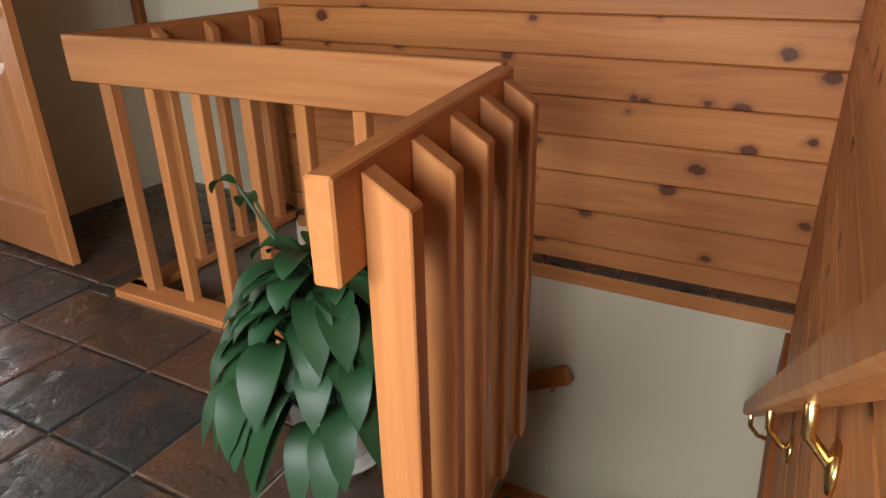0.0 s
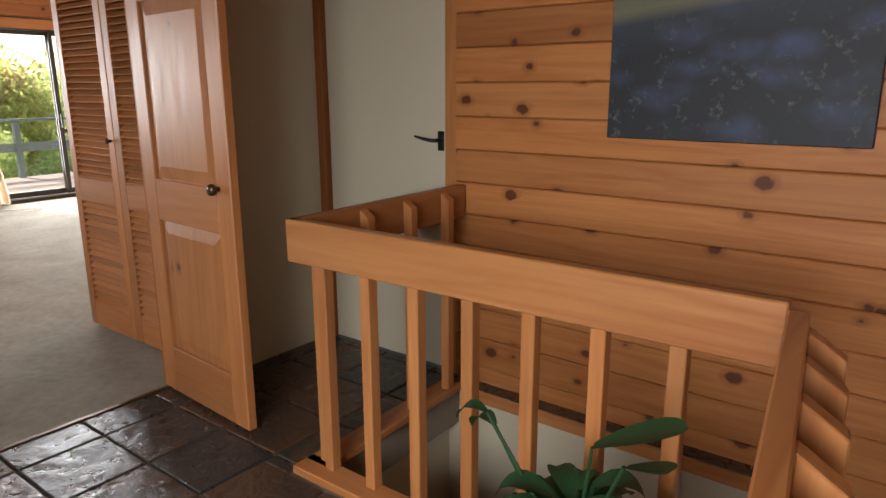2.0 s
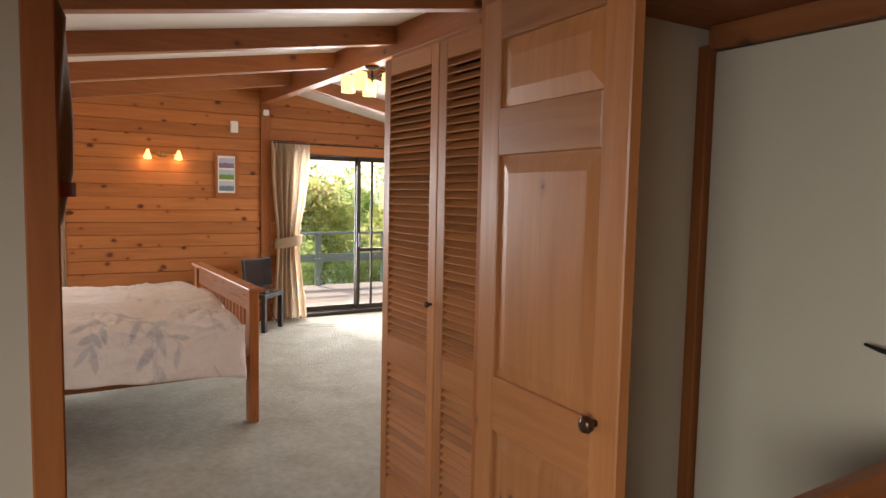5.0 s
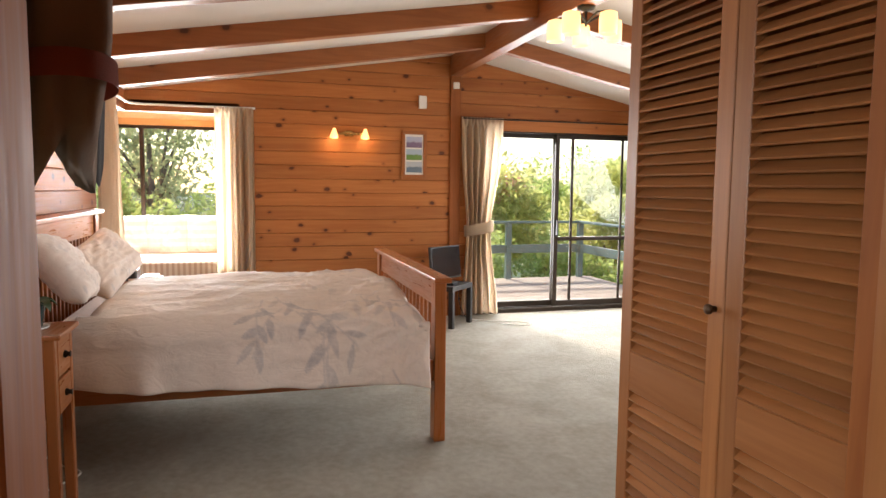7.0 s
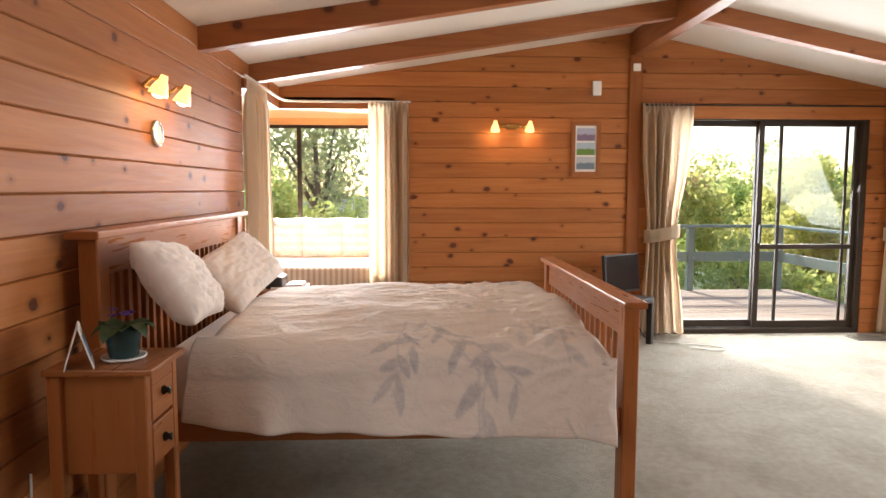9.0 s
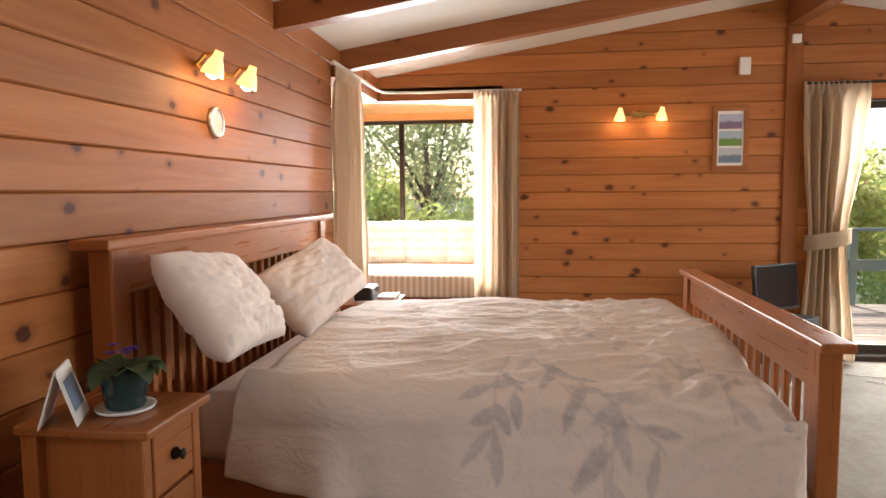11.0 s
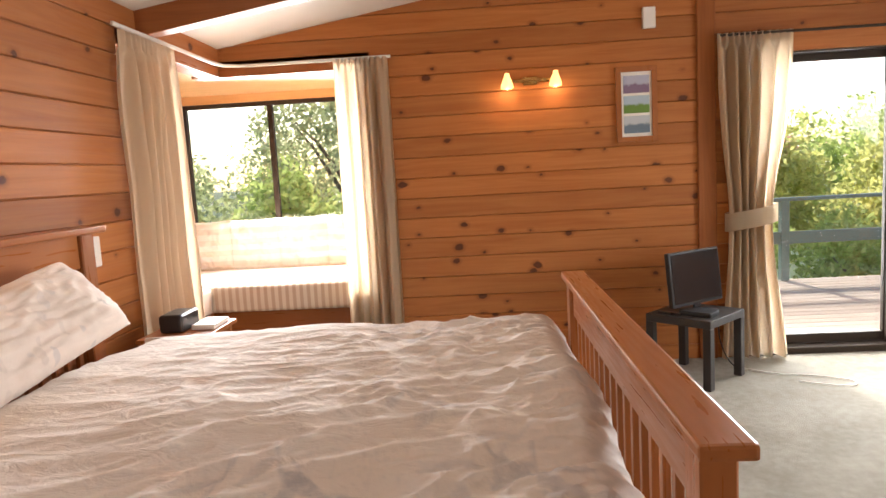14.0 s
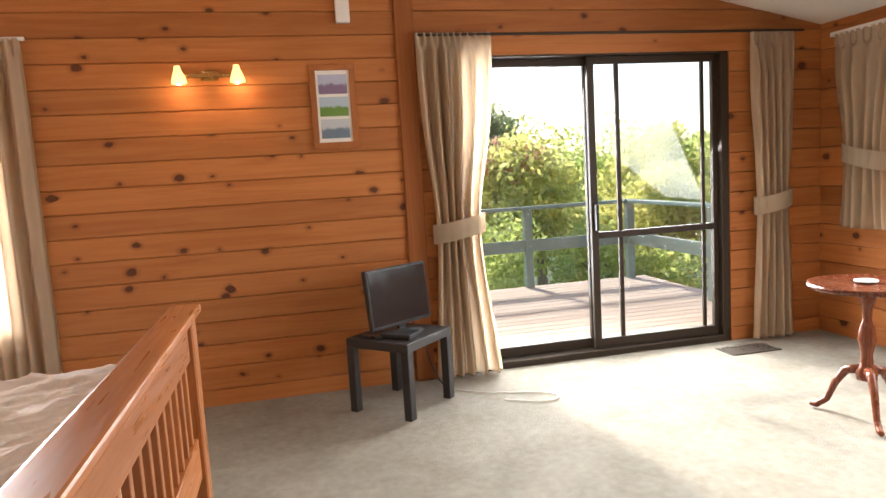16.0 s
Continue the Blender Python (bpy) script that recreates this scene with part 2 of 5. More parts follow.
M_WHITE = plain("white_ceiling_paint", (0.73, 0.69, 0.62), 0.75, vary=0.03, scale=5)
M_PLASTER = plain("cream_wall_paint", (0.50, 0.44, 0.32), 0.7, vary=0.03, scale=5)


# bay timber with light bounced off seat and ground put into its colour
M_BAY_LIT = wood("bounce_lit_bay_timber", (0.68, 0.44, 0.22), (0.54, 0.32, 0.14), 1, 0.0, 0.5)


def sheer(mat, share):
    """Lets some light through a cloth."""
    nodes, links = mat.node_tree.nodes, mat.node_tree.links
    tr, mx = nodes.new("ShaderNodeBsdfTranslucent"), nodes.new("ShaderNodeMixShader")
    tr.inputs[0].default_value = (0.85, 0.72, 0.55, 1)
    mx.inputs[0].default_value = share
    links.new(nodes["Principled BSDF"].outputs[0], mx.inputs[1])
    links.new(tr.outputs[0], mx.inputs[2])
    links.new(mx.outputs[0], nodes["Material Output"].inputs[0])
    return mat


M_CURTAIN = sheer(cloth("curtain_cloth", (0.78, 0.67, 0.52), (0.69, 0.57, 0.43), 5.5, 0), 0.4)
M_CURTAIN_Y = sheer(cloth("curtain_cloth_y", (0.78, 0.67, 0.52), (0.69, 0.57, 0.43), 5.5, 1), 0.4)
M_SEAT = cloth("striped_seat_cloth", (0.74, 0.66, 0.56), (0.50, 0.37, 0.27), 6.0, 1)
M_SEATP = cloth("banded_cushion_cloth", (0.86, 0.81, 0.73), (0.76, 0.66, 0.55), 3.4, 2)
# seat cloth whitened in colour to stand in for strong window light
M_SEAT_LIT = cloth("window_lit_seat_cloth", (0.86, 0.82, 0.76))
M_SHEET = cloth("peach_sheet", (0.78, 0.62, 0.51))


def duvet_cotton():
    """Pale cotton; the printed sprigs come from the cover's own print pattern."""
    t = Tree("leaf_print_cotton")
    base = (0.84, 0.76, 0.695)
    col = t.mix(t.noise(t.coords(), 3.0, 3), base, tuple(q * 0.93 for q in base))
    at = t.add("Attribute")
    at.attribute_name = "sprigs"
    mottled = t.math("MULTIPLY", at.outputs["Fac"], t.ramp(t.noise(t.coords(), 40, 3), (0.25, (0.28, 0.28, 0.28)), (0.7, (0.68, 0.68, 0.68))))
    col = t.mix(mottled, col, (0.30, 0.315, 0.37))
    v = t.coords((2.2, 1.0, 1.6))
    t.bump(t.math("ADD", t.noise(v, 9, 5, 0.6, 1.4), t.math("MULTIPLY", t.noise(t.coords(), 420, 1), 0.12)), 0.45, 0.02)
    t.b.inputs["Sheen Weight"].default_value = 0.2
    return t.done(col, 0.85, spec=0.2)


M_DUVET = duvet_cotton()
M_PILLOW = printed("pillow_cotton", (0.82, 0.71, 0.63), (0.38, 0.38, 0.42), (0.48, 0.40, 0.36), 8.0, 0.55, (0.25, 0.75))
M_ALU = plain("bronze_aluminium", (0.040, 0.028, 0.019), 0.55, spec=0.25)
M_BLACK = plain("black_plastic", (0.018, 0.018, 0.020), 0.32)
M_SCREEN = plain("dark_screen", (0.012, 0.013, 0.015), 0.16, vary=0.02, bump=0.0)
M_TABLE = plain("black_brown_laminate", (0.030, 0.027, 0.027), 0.45)
M_BRASS = plain("brass", (0.75, 0.52, 0.20), 0.25, 1.0)
M_IRON = plain("black_iron", (0.02, 0.019, 0.018), 0.45, 0.5)
M_KNOB = plain("aged_bronze_knob", (0.10, 0.055, 0.03), 0.35, 0.7)
M_PLASTIC = plain("white_plastic", (0.82, 0.80, 0.75), 0.4, vary=0.02)
M_RAILPAINT = plain("green_grey_rail_paint", (0.16, 0.24, 0.22), 0.55)
M_GLASS = glass("window_glass")
M_BULB = glow("warm_bulb", (1.0, 0.75, 0.42), 14.0)
M_SHADE = glow("warm_glass_shade", (1.0, 0.64, 0.26), 1.0)
M_AMBER = glow("amber_bell_glass", (1.0, 0.55, 0.18), 1.3)
M_POT = plain("dark_teal_glaze", (0.018, 0.045, 0.045), 0.15)
M_POTW = plain("white_glaze", (0.8, 0.8, 0.78), 0.2, vary=0.02)
M_LEAF = leafy("peace_lily_leaf", (0.014, 0.055, 0.019), (0.036, 0.105, 0.036), 0.5)
M_LEAF2 = leafy("violet_leaf", (0.05, 0.085, 0.035), (0.08, 0.12, 0.05), 0.6)
M_PETAL = plain("violet_petal", (0.10, 0.04, 0.30), 0.6)
M_SOIL = plain("soil", (0.03, 0.02, 0.013), 0.95)
M_TREE_A = leafy("dark_foliage", (0.30, 0.35, 0.23), (0.50, 0.54, 0.38), 0.5, 0.68)
M_TREE_B = leafy("light_foliage", (0.36, 0.46, 0.18), (0.58, 0.64, 0.30), 0.5, 0.68)
M_TREE_C = leafy("yellow_foliage", (0.46, 0.50, 0.21), (0.68, 0.66, 0.34), 0.5, 0.68)
M_PINK = leafy("pink_blossom", (0.70, 0.38, 0.40), (0.80, 0.55, 0.52), 0.6, 0.5)
M_BARK = plain("bark", (0.20, 0.16, 0.125), 0.9, vary=0.3, scale=8, bump=0.6)
M_GROUND = plain("grass_ground", (0.07, 0.11, 0.035), 0.95, vary=0.4, scale=3, bump=0.5)
M_COAT = cloth("dark_coat_cloth", (0.035, 0.034, 0.038))
M_COAT2 = cloth("tan_coat_cloth", (0.20, 0.125, 0.075))
M_SILVER = plain("brushed_silver", (0.62, 0.60, 0.56), 0.3, 1.0, vary=0.05)
M_RED = cloth("rust_cloth", (0.35, 0.07, 0.03))
M_CABLE = plain("white_cable", (0.75, 0.73, 0.68), 0.5, vary=0.02)

# ---- builders ----
ORIGIN = {}


def thing(name, loc, label, category, group="", kind=""):
    """An Empty at the thing's base; its parts are given in world metres."""
    ob = new(name)
    ob.empty_display_size = 0.1
    ob.location = loc
    ORIGIN[ob.name] = Vector(loc)
    return tagged(ob, label, category, group, kind)


def mesh_of(name, bm, material, smooth=False):
    me = bpy.data.meshes.new(name)
    bmesh.ops.recalc_face_normals(bm, faces=bm.faces)
    if smooth:
        for f in bm.faces:
            f.smooth = True
    bm.to_mesh(me)
    bm.free()
    me.materials.append(material)
    return me


def part(name, bm, material, parent, label="", smooth=False, origin=None):
    root = ORIGIN.get(parent.name, Vector((0, 0, 0))) if parent else Vector((0, 0, 0))
    if parent:
        bmesh.ops.translate(bm, verts=bm.verts, vec=-root)
    ob = new(name, mesh_of(name, bm, material, smooth))
    if parent:
        ob.parent = parent
        ORIGIN[ob.name] = root
    return tagged(ob, label)


def solid(name, bm, material, label="", category="", kind="structure", smooth=False):
    return tagged(part(name, bm, material, None, "", smooth), label, category, "", kind)


def box(x0, y0, z0, x1, y1, z1, bevel=0.0, bm=None, seg=1):
    own = bmesh.new()
    bmesh.ops.create_cube(own, size=1.0)
    for v in own.verts:
        v.co = Vector(((x0 + x1) / 2 + v.co.x * abs(x1 - x0), (y0 + y1) / 2 + v.co.y * abs(y1 - y0), (z0 + z1) / 2 + v.co.z * abs(z1 - z0)))
    if bevel:
        bmesh.ops.bevel(own, geom=own.edges, offset=bevel, segments=seg, affect="EDGES", profile=0.6)
    return merge(bm, own)


def merge(bm, own):
    if bm is None:
        return own
    me = bpy.data.meshes.new("scrap")
    own.to_mesh(me)
    own.free()
    bm.from_mesh(me)
    bpy.data.meshes.remove(me)
    return bm


def tube(points, radius, sides=10, bm=None, caps=True):
    """A round bar through points; radius is one number or one for each point."""
    own = bmesh.new()
    pts = [Vector(p) for p in points]
    rad = radius if isinstance(radius, (list, tuple)) else [radius] * len(pts)
    rings, side = [], None
    for i, p in enumerate(pts):
        d = (pts[min(i + 1, len(pts) - 1)] - pts[max(i - 1, 0)]).normalized()
        if side is None:
            side = d.orthogonal().normalized()
        side = (side - d * side.dot(d)).normalized()
        up = d.cross(side)
        rings.append([own.verts.new(p + (side * math.cos(a) + up * math.sin(a)) * rad[i]) for a in [2 * math.pi * k / sides for k in range(sides)]])
    for a, b in zip(rings, rings[1:]):
        for k in range(sides):
            own.faces.new((a[k], a[(k + 1) % sides], b[(k + 1) % sides], b[k]))
    if caps:
        own.faces.new(rings[0][::-1])
        own.faces.new(rings[-1])
    return merge(bm, own)


def lathe(profile, center, sides=24, bm=None):
    """Turns (radius, height) pairs about the upright axis through center."""
    own = bmesh.new()
    c = Vector(center)
    rings = [[own.verts.new(c + Vector((r * math.cos(2 * math.pi * k / sides), r * math.sin(2 * math.pi * k / sides), z))) for k in range(sides)] for r, z in profile]
    for a, b in zip(rings, rings[1:]):
        for k in range(sides):
            own.faces.new((a[k], a[(k + 1) % sides], b[(k + 1) % sides], b[k]))
    own.faces.new(rings[0][::-1])
    own.faces.new(rings[-1])
    return merge(bm, own)


def moved(bm, m):
    bmesh.ops.transform(bm, matrix=m, verts=bm.verts)
    return bm


def ceiling_z(y):
    return EAVE + SLOPE * (min(y, RIDGE_Y) - YB) - SLOPE_N * max(0.0, y - RIDGE_Y)

# ---- floors ----
solid("floor_bedroom", box(GX, YB - 0.06, -0.12, PX0 + 0.04, YR + 0.1, 0.0), M_CARPET, "greige cut-pile bedroom carpet, softly trodden", "carpet")
slab = box(PX0 + 0.04, YS, -0.22, XR + 0.1, 1.50, -0.012)
box(XR + 0.1, YS, -0.22, 1.75, 1.05, -0.012, bm=slab)
box(PX0 + 0.04, 1.50, -0.22, -1.09, 2.54, -0.012, bm=slab)
box(PX0 + 0.04, 2.54, -0.22, -2.60, YP + 0.14, -0.012, bm=slab)
hall_floor = solid("floor_hall", slab, M_GROUT, "slate-tiled hall floor with sandy grout", "floor")

# ---- walls ----
BOARD = 0.142


def cut_wall(name, run, a0, a1, z0, z1, holes, depth, label, material=M_BOARD, tops=None):
    """A wall along x or y as one mesh of blocks round its openings. depth: (face, back). holes: (from, to, low, high)."""
    cuts = sorted({a0, a1, *[h for hole in holes for h in hole[:2]], *(tops or ())})
    bm = bmesh.new()
    for a, b in zip(cuts, cuts[1:]):
        mid = (a + b) / 2
        spans, low = [], z0
        for h in sorted([h for h in holes if h[0] < mid < h[1]], key=lambda h: h[2]):
            spans.append((low, h[2]))
            low = h[3]
        spans.append((low, z1))
        for lo, hi in spans:
            if hi - lo > 0.005:
                if run == "x":
                    box(a, depth[0], lo, b, depth[1], hi, bm=bm)
                else:
                    box(depth[0], a, lo, depth[1], b, hi, bm=bm)
    return solid(name, bm, material, label, "wall")


def board_mesh(length, height, material, thick=0.022):
    """A board along x whose face looks to -y, with chamfered long edges."""
    c = 0.006
    prof = [(0, 0.001), (-thick + c, 0.001), (-thick, c), (-thick, height - c), (-thick + c, height - 0.001), (0, height - 0.001)]
    bm = bmesh.new()
    rows = [[bm.verts.new((x, y, z)) for y, z in prof] for x in (0, length)]
    for i in range(len(prof)):
        j = (i + 1) % len(prof)
        bm.faces.new((rows[0][i], rows[0][j], rows[1][j], rows[1][i]))
    bm.faces.new(rows[0])
    bm.faces.new(rows[1][::-1])
    return mesh_of("board", bm, material)


def clad(wall, face, turn, a0, a1, z0, z1, holes, limit=None, pitch=BOARD, material=M_BOARD):
    """Boards laid on a wall in level courses. turn: 0 faces -y, 180 faces +y, 90 faces +x, -90 faces -x."""
    z = z0
    while z < z1 - 0.02:
        h = min(pitch, z1 - z)
        lo, hi = a0, a1
        if limit:
            lo, hi = limit(z, a0, a1)
        spans = [(lo, hi)] if hi - lo > 0.05 else []
        for h0, h1, hz0, hz1 in holes:
            if hz0 < z + h / 2 < hz1:
                spans = [s for a, b in spans for s in ((a, min(b, h0)), (max(a, h1), b)) if s[1] - s[0] > 0.02]
        for a, b in spans:
            ob = new("board", board_mesh(b - a, h, material))
            if turn == 0:
                ob.matrix_basis = pose(a, face, z)
            elif turn == 180:
                ob.matrix_basis = pose(b, face, z, 0, 0, 180)
            elif turn == 90:
                ob.matrix_basis = pose(face, a, z, 0, 0, 90)
            else:
                ob.matrix_basis = pose(face, b, z, 0, 0, -90)
            ob.parent = wall
        z += pitch


BAY_Y, BAY_X, BAY_Z = 1.45, -8.53, 2.14       # where the corner opening ends on the two walls, and its head
SD = (4.14, 6.08, 0.0, 2.10)                  # sliding door opening
SW = (-8.9, -5.0, 0.85, 2.02)                 # window in the far wall
BWIN = (-4.87, -3.97, 0.95, 2.06)             # window in the bed wall, near the doorway
wall_gable = cut_wall("wall_west", "y", YB - 0.2, YR + 0.2, -0.12, 2.95, [(YB - 0.2, BAY_Y, -0.12, BAY_Z), (SD[0], SD[1], -0.02, SD[3])], (GX - 0.03, GX - 0.14), "gable wall of horizontal knotty pine boards")
wall_bed = cut_wall("wall_south", "x", GX - 0.03, PX0, -0.12, 2.5, [(GX - 0.03, BAY_X, -0.12, BAY_Z), BWIN], (YB - 0.03, YB - 0.14), "wall of wide orange-stained pine boards behind the bed")
wall_far = cut_wall("wall_north", "x", GX - 0.14, PX1, -0.12, 2.5, [SW], (YR + 0.03, YR + 0.14), "pine-boarded side wall with a high-silled window")
wall_hall = cut_wall("wall_hall_pine", "x", PX1, XR + 0.14, -0.1, 2.6, [(PX1, -2.70, -0.1, 2.17)], (YP + 0.03, YP + 0.14), "knotty pine board wall above the stairwell")
wall_stair = cut_wall("wall_stair_side", "y", 1.05, YP + 0.03, -0.1, 2.6, [], (XR + 0.03, XR + 0.14), "pine-boarded wall beside the stair")
HW = (-1.90, -0.25, 0.95, 2.05)
wall_window = cut_wall("wall_hall_window", "x", PX0, 1.85, -0.22, 2.6, [HW], (YS, YS - 0.12), "cream hall wall with a window behind the viewer", M_PLASTER)
solid("wall_hall_east", box(1.75, YS, -0.22, 1.85, 1.15, 2.6), M_PLASTER, "cream end wall of the hall", "wall")
solid("wall_hall_return", box(XR + 0.14, 1.05, -0.22, 1.75, 1.15, 2.6), M_PLASTER, "cream wall behind the stair", "wall")
SX0, SX1 = -3.605, -3.495                      # the partition south of the doorway
wall_part = cut_wall("wall_partition", "y", 1.36, YR, -0.12, 3.0, [(1.36, 2.70, -0.12, 2.24)], (PX0, PX1), "cream-painted partition wall at the bedroom doorway", M_PLASTER)
cut_wall("wall_partition_south", "y", YS, 1.36, -0.12, 3.0, [], (SX0, SX1), "cream-painted partition wall at the bedroom doorway", M_PLASTER)


def under_roof(z, a0, a1):
    top = EAVE + SLOPE * (RIDGE_Y - YB)
    return max(a0, YB + (z - EAVE) / SLOPE), min(a1, RIDGE_Y + (top - z) / SLOPE_N)


# ceilings
for low, high, nm in ((YB - 0.2, RIDGE_Y, "ceiling_south"), (RIDGE_Y, YR + 0.2, "ceiling_north")):
    bm = bmesh.new()
    vs = [bm.verts.new((x, y, ceiling_z(y) + dz)) for dz in (0, 0.22) for x, y in ((GX - 0.4, low), (PX0 + 0.02, low), (PX0 + 0.02, high), (GX - 0.4, high))]
    for f in ((0, 1, 2, 3), (7, 6, 5, 4), (0, 4, 5, 1), (1, 5, 6, 2), (2, 6, 7, 3), (3, 7, 4, 0)):
        bm.faces.new([vs[i] for i in f])
    solid(nm, bm, M_WHITE, "sloping white ceiling between the rafters", "ceiling")
solid("ceiling_hall", box(PX0, YS - 0.1, 2.24, 1.85, YP + 0.15, 2.5), M_BEAM_Y, "low dark-stained timber hall ceiling", "ceiling")

RAFTERS = (-8.80, -7.62, -6.44, -5.27, -4.09)


def sloped(x0, x1, y0, y1, below, above, bm=None):
    own = bmesh.new()
    vs = [own.verts.new((x, y, ceiling_z(y) + dz)) for dz in (-below, above) for x, y in ((x0, y0), (x1, y0), (x1, y1), (x0, y1))]
    for f in ((0, 1, 2, 3), (7, 6, 5, 4), (0, 4, 5, 1), (1, 5, 6, 2), (2, 6, 7, 3), (3, 7, 4, 0)):
        own.faces.new([vs[i] for i in f])
    bmesh.ops.bevel(own, geom=own.edges, offset=0.005, segments=1, affect="EDGES")
    return merge(bm, own)


for x in RAFTERS:
    for y0, y1 in ((YB - 0.02, RIDGE_Y - 0.06), (RIDGE_Y + 0.06, YR)):
        ob = part("rafter", sloped(x - 0.05, x + 0.05, y0, y1, 0.135, 0.03), M_BEAM_Y, None)
        tagged(ob, "orange-brown stained timber rafter under the white ceiling", "beam", "rafters of the bedroom roof", "structure")
solid("ridge_beam", box(GX - 0.02, RIDGE_Y - 0.06, 2.63, PX0, RIDGE_Y + 0.06, 2.90, 0.006), M_BEAM_X, "deep stained ridge beam along the bedroom", "beam")
solid("ridge_post", box(GX - 0.02, RIDGE_Y - 0.06, 0.0, GX + 0.045, RIDGE_Y + 0.06, 2.63, 0.005), M_TRIM_Z, "stained timber post under the ridge beam", "post")

# bay recess round the corner opening
BX, BY = -11.0, -0.38
bay = box(BX - 0.1, BY - 0.1, -0.12, GX - 0.14, BAY_Y + 0.1, 0.0)
box(GX - 0.14, BY - 0.1, -0.12, BAY_X + 0.1, YB - 0.06, 0.0, bm=bay)
solid("floor_bay", bay, M_CARPET, "carpet of the window bay", "carpet")
# soffit and bay walls take the timber paled for bounced light
bay = box(BX - 0.2, BY - 0.2, 2.16, GX - 0.142, BAY_Y + 0.2, 2.26)
box(GX - 0.142, BY - 0.2, 2.16, BAY_X + 0.2, YB - 0.142, 2.26, bm=bay)
solid("ceiling_bay", bay, M_BAY_LIT, "timber soffit over the window bay, coloured paler for bounced light", "ceiling")
wall_bay = cut_wall("wall_bay_west", "y", BY - 0.1, BAY_Y + 0.1, -0.12, 2.16, [(-0.31, 1.41, 0.86, 2.09)], (BX, BX - 0.1), "bay wall below the window", M_BAY_LIT)
wall_bay_s = cut_wall("wall_bay_south", "x", BX, BAY_X + 0.1, -0.12, 2.16, [(-10.85, -8.78, 0.86, 2.09)], (BY, BY - 0.1), "bay side wall below the window", M_BAY_LIT)
solid("wall_bay_return", box(GX - 0.14, BAY_Y, -0.12, BX - 0.1, BAY_Y + 0.1, 2.16), M_BOARD, "short return wall of the bay", "wall")
solid("wall_bay_end", box(BAY_X, YB - 0.14, -0.12, BAY_X + 0.1, BY - 0.1, 2.16), M_BOARD, "short end wall of the bay", "wall")
head = box(GX - 0.02, YB - 0.03, BAY_Z - 0.01, GX + 0.02, BAY_Y + 0.1, BAY_Z + 0.10, 0.004)
solid("trim_bay_west", head, M_BED_Y, "timber head board over the corner opening", "trim")
solid("trim_bay_south", box(GX - 0.03, YB - 0.02, BAY_Z - 0.01, BAY_X - 0.1, YB + 0.02, BAY_Z + 0.10, 0.004), M_BED_X, "timber head board over the corner opening", "trim")

# trims of the openings
solid("trim_doorway_south", box(SX0 - 0.012, 1.36, 0.0, SX1 + 0.012, 1.425, 2.24, 0.004), M_TRIM_Z, "stained door jamb of the bedroom doorway", "trim")
solid("trim_doorway_north", box(PX0 - 0.015, 2.67, 0.0, PX1 + 0.015, 2.72, 2.24, 0.004), M_TRIM_Z, "stained door jamb of the bedroom doorway", "trim")
solid("trim_threshold", box(PX0 + 0.03, 1.425, -0.01, PX0 + 0.055, 2.67, 0.004, 0.002), M_KNOB, "thin metal strip between carpet and slate", "trim")
solid("trim_hall_door_left", box(PX1, YP - 0.03, 0.0, PX1 + 0.05, YP + 0.03, 2.17, 0.004), M_TRIM_Z, "stained timber door frame", "trim")
solid("trim_hall_door_right", box(-2.72, YP - 0.012, 0.0, -2.65, YP + 0.14, 2.6, 0.004), M_RIMU_Z, "stained timber door frame at the pine wall", "trim")
solid("trim_hall_door_head", box(PX1 + 0.05, YP - 0.03, 2.15, -2.72, YP + 0.03, 2.24, 0.004), M_BEAM_X, "stained timber door head", "trim")
solid("baseboard", box(GX + 0.03, YR - 0.02, 0.0, PX0, YR + 0.01, 0.09, 0.004), M_TRIM_Z, "stained skirting board", "skirting")

# ---- doors ----


def hall_door():
    d = thing("door_1", (-3.1, YP + 0.02, 0), "cream flush door with a black lever handle, closed", "door", kind="structure")
    part("panel", box(PX1 + 0.055, YP + 0.005, 0.01, -2.725, YP + 0.045, 2.145, 0.003), M_PLASTER, d)
    h = part("door_handle", box(-2.77, YP - 0.004, 1.085, -2.735, YP + 0.008, 1.175, 0.004), M_IRON, d, "black iron backplate and lever")
    part("lever", tube([(-2.752, YP - 0.002, 1.135), (-2.752, YP - 0.045, 1.135), (-2.77, YP - 0.052, 1.135), (-2.82, YP - 0.052, 1.142), (-2.87, YP - 0.046, 1.15)], [0.010, 0.009, 0.009, 0.008, 0.005], 8), M_IRON, h)


hall_door()


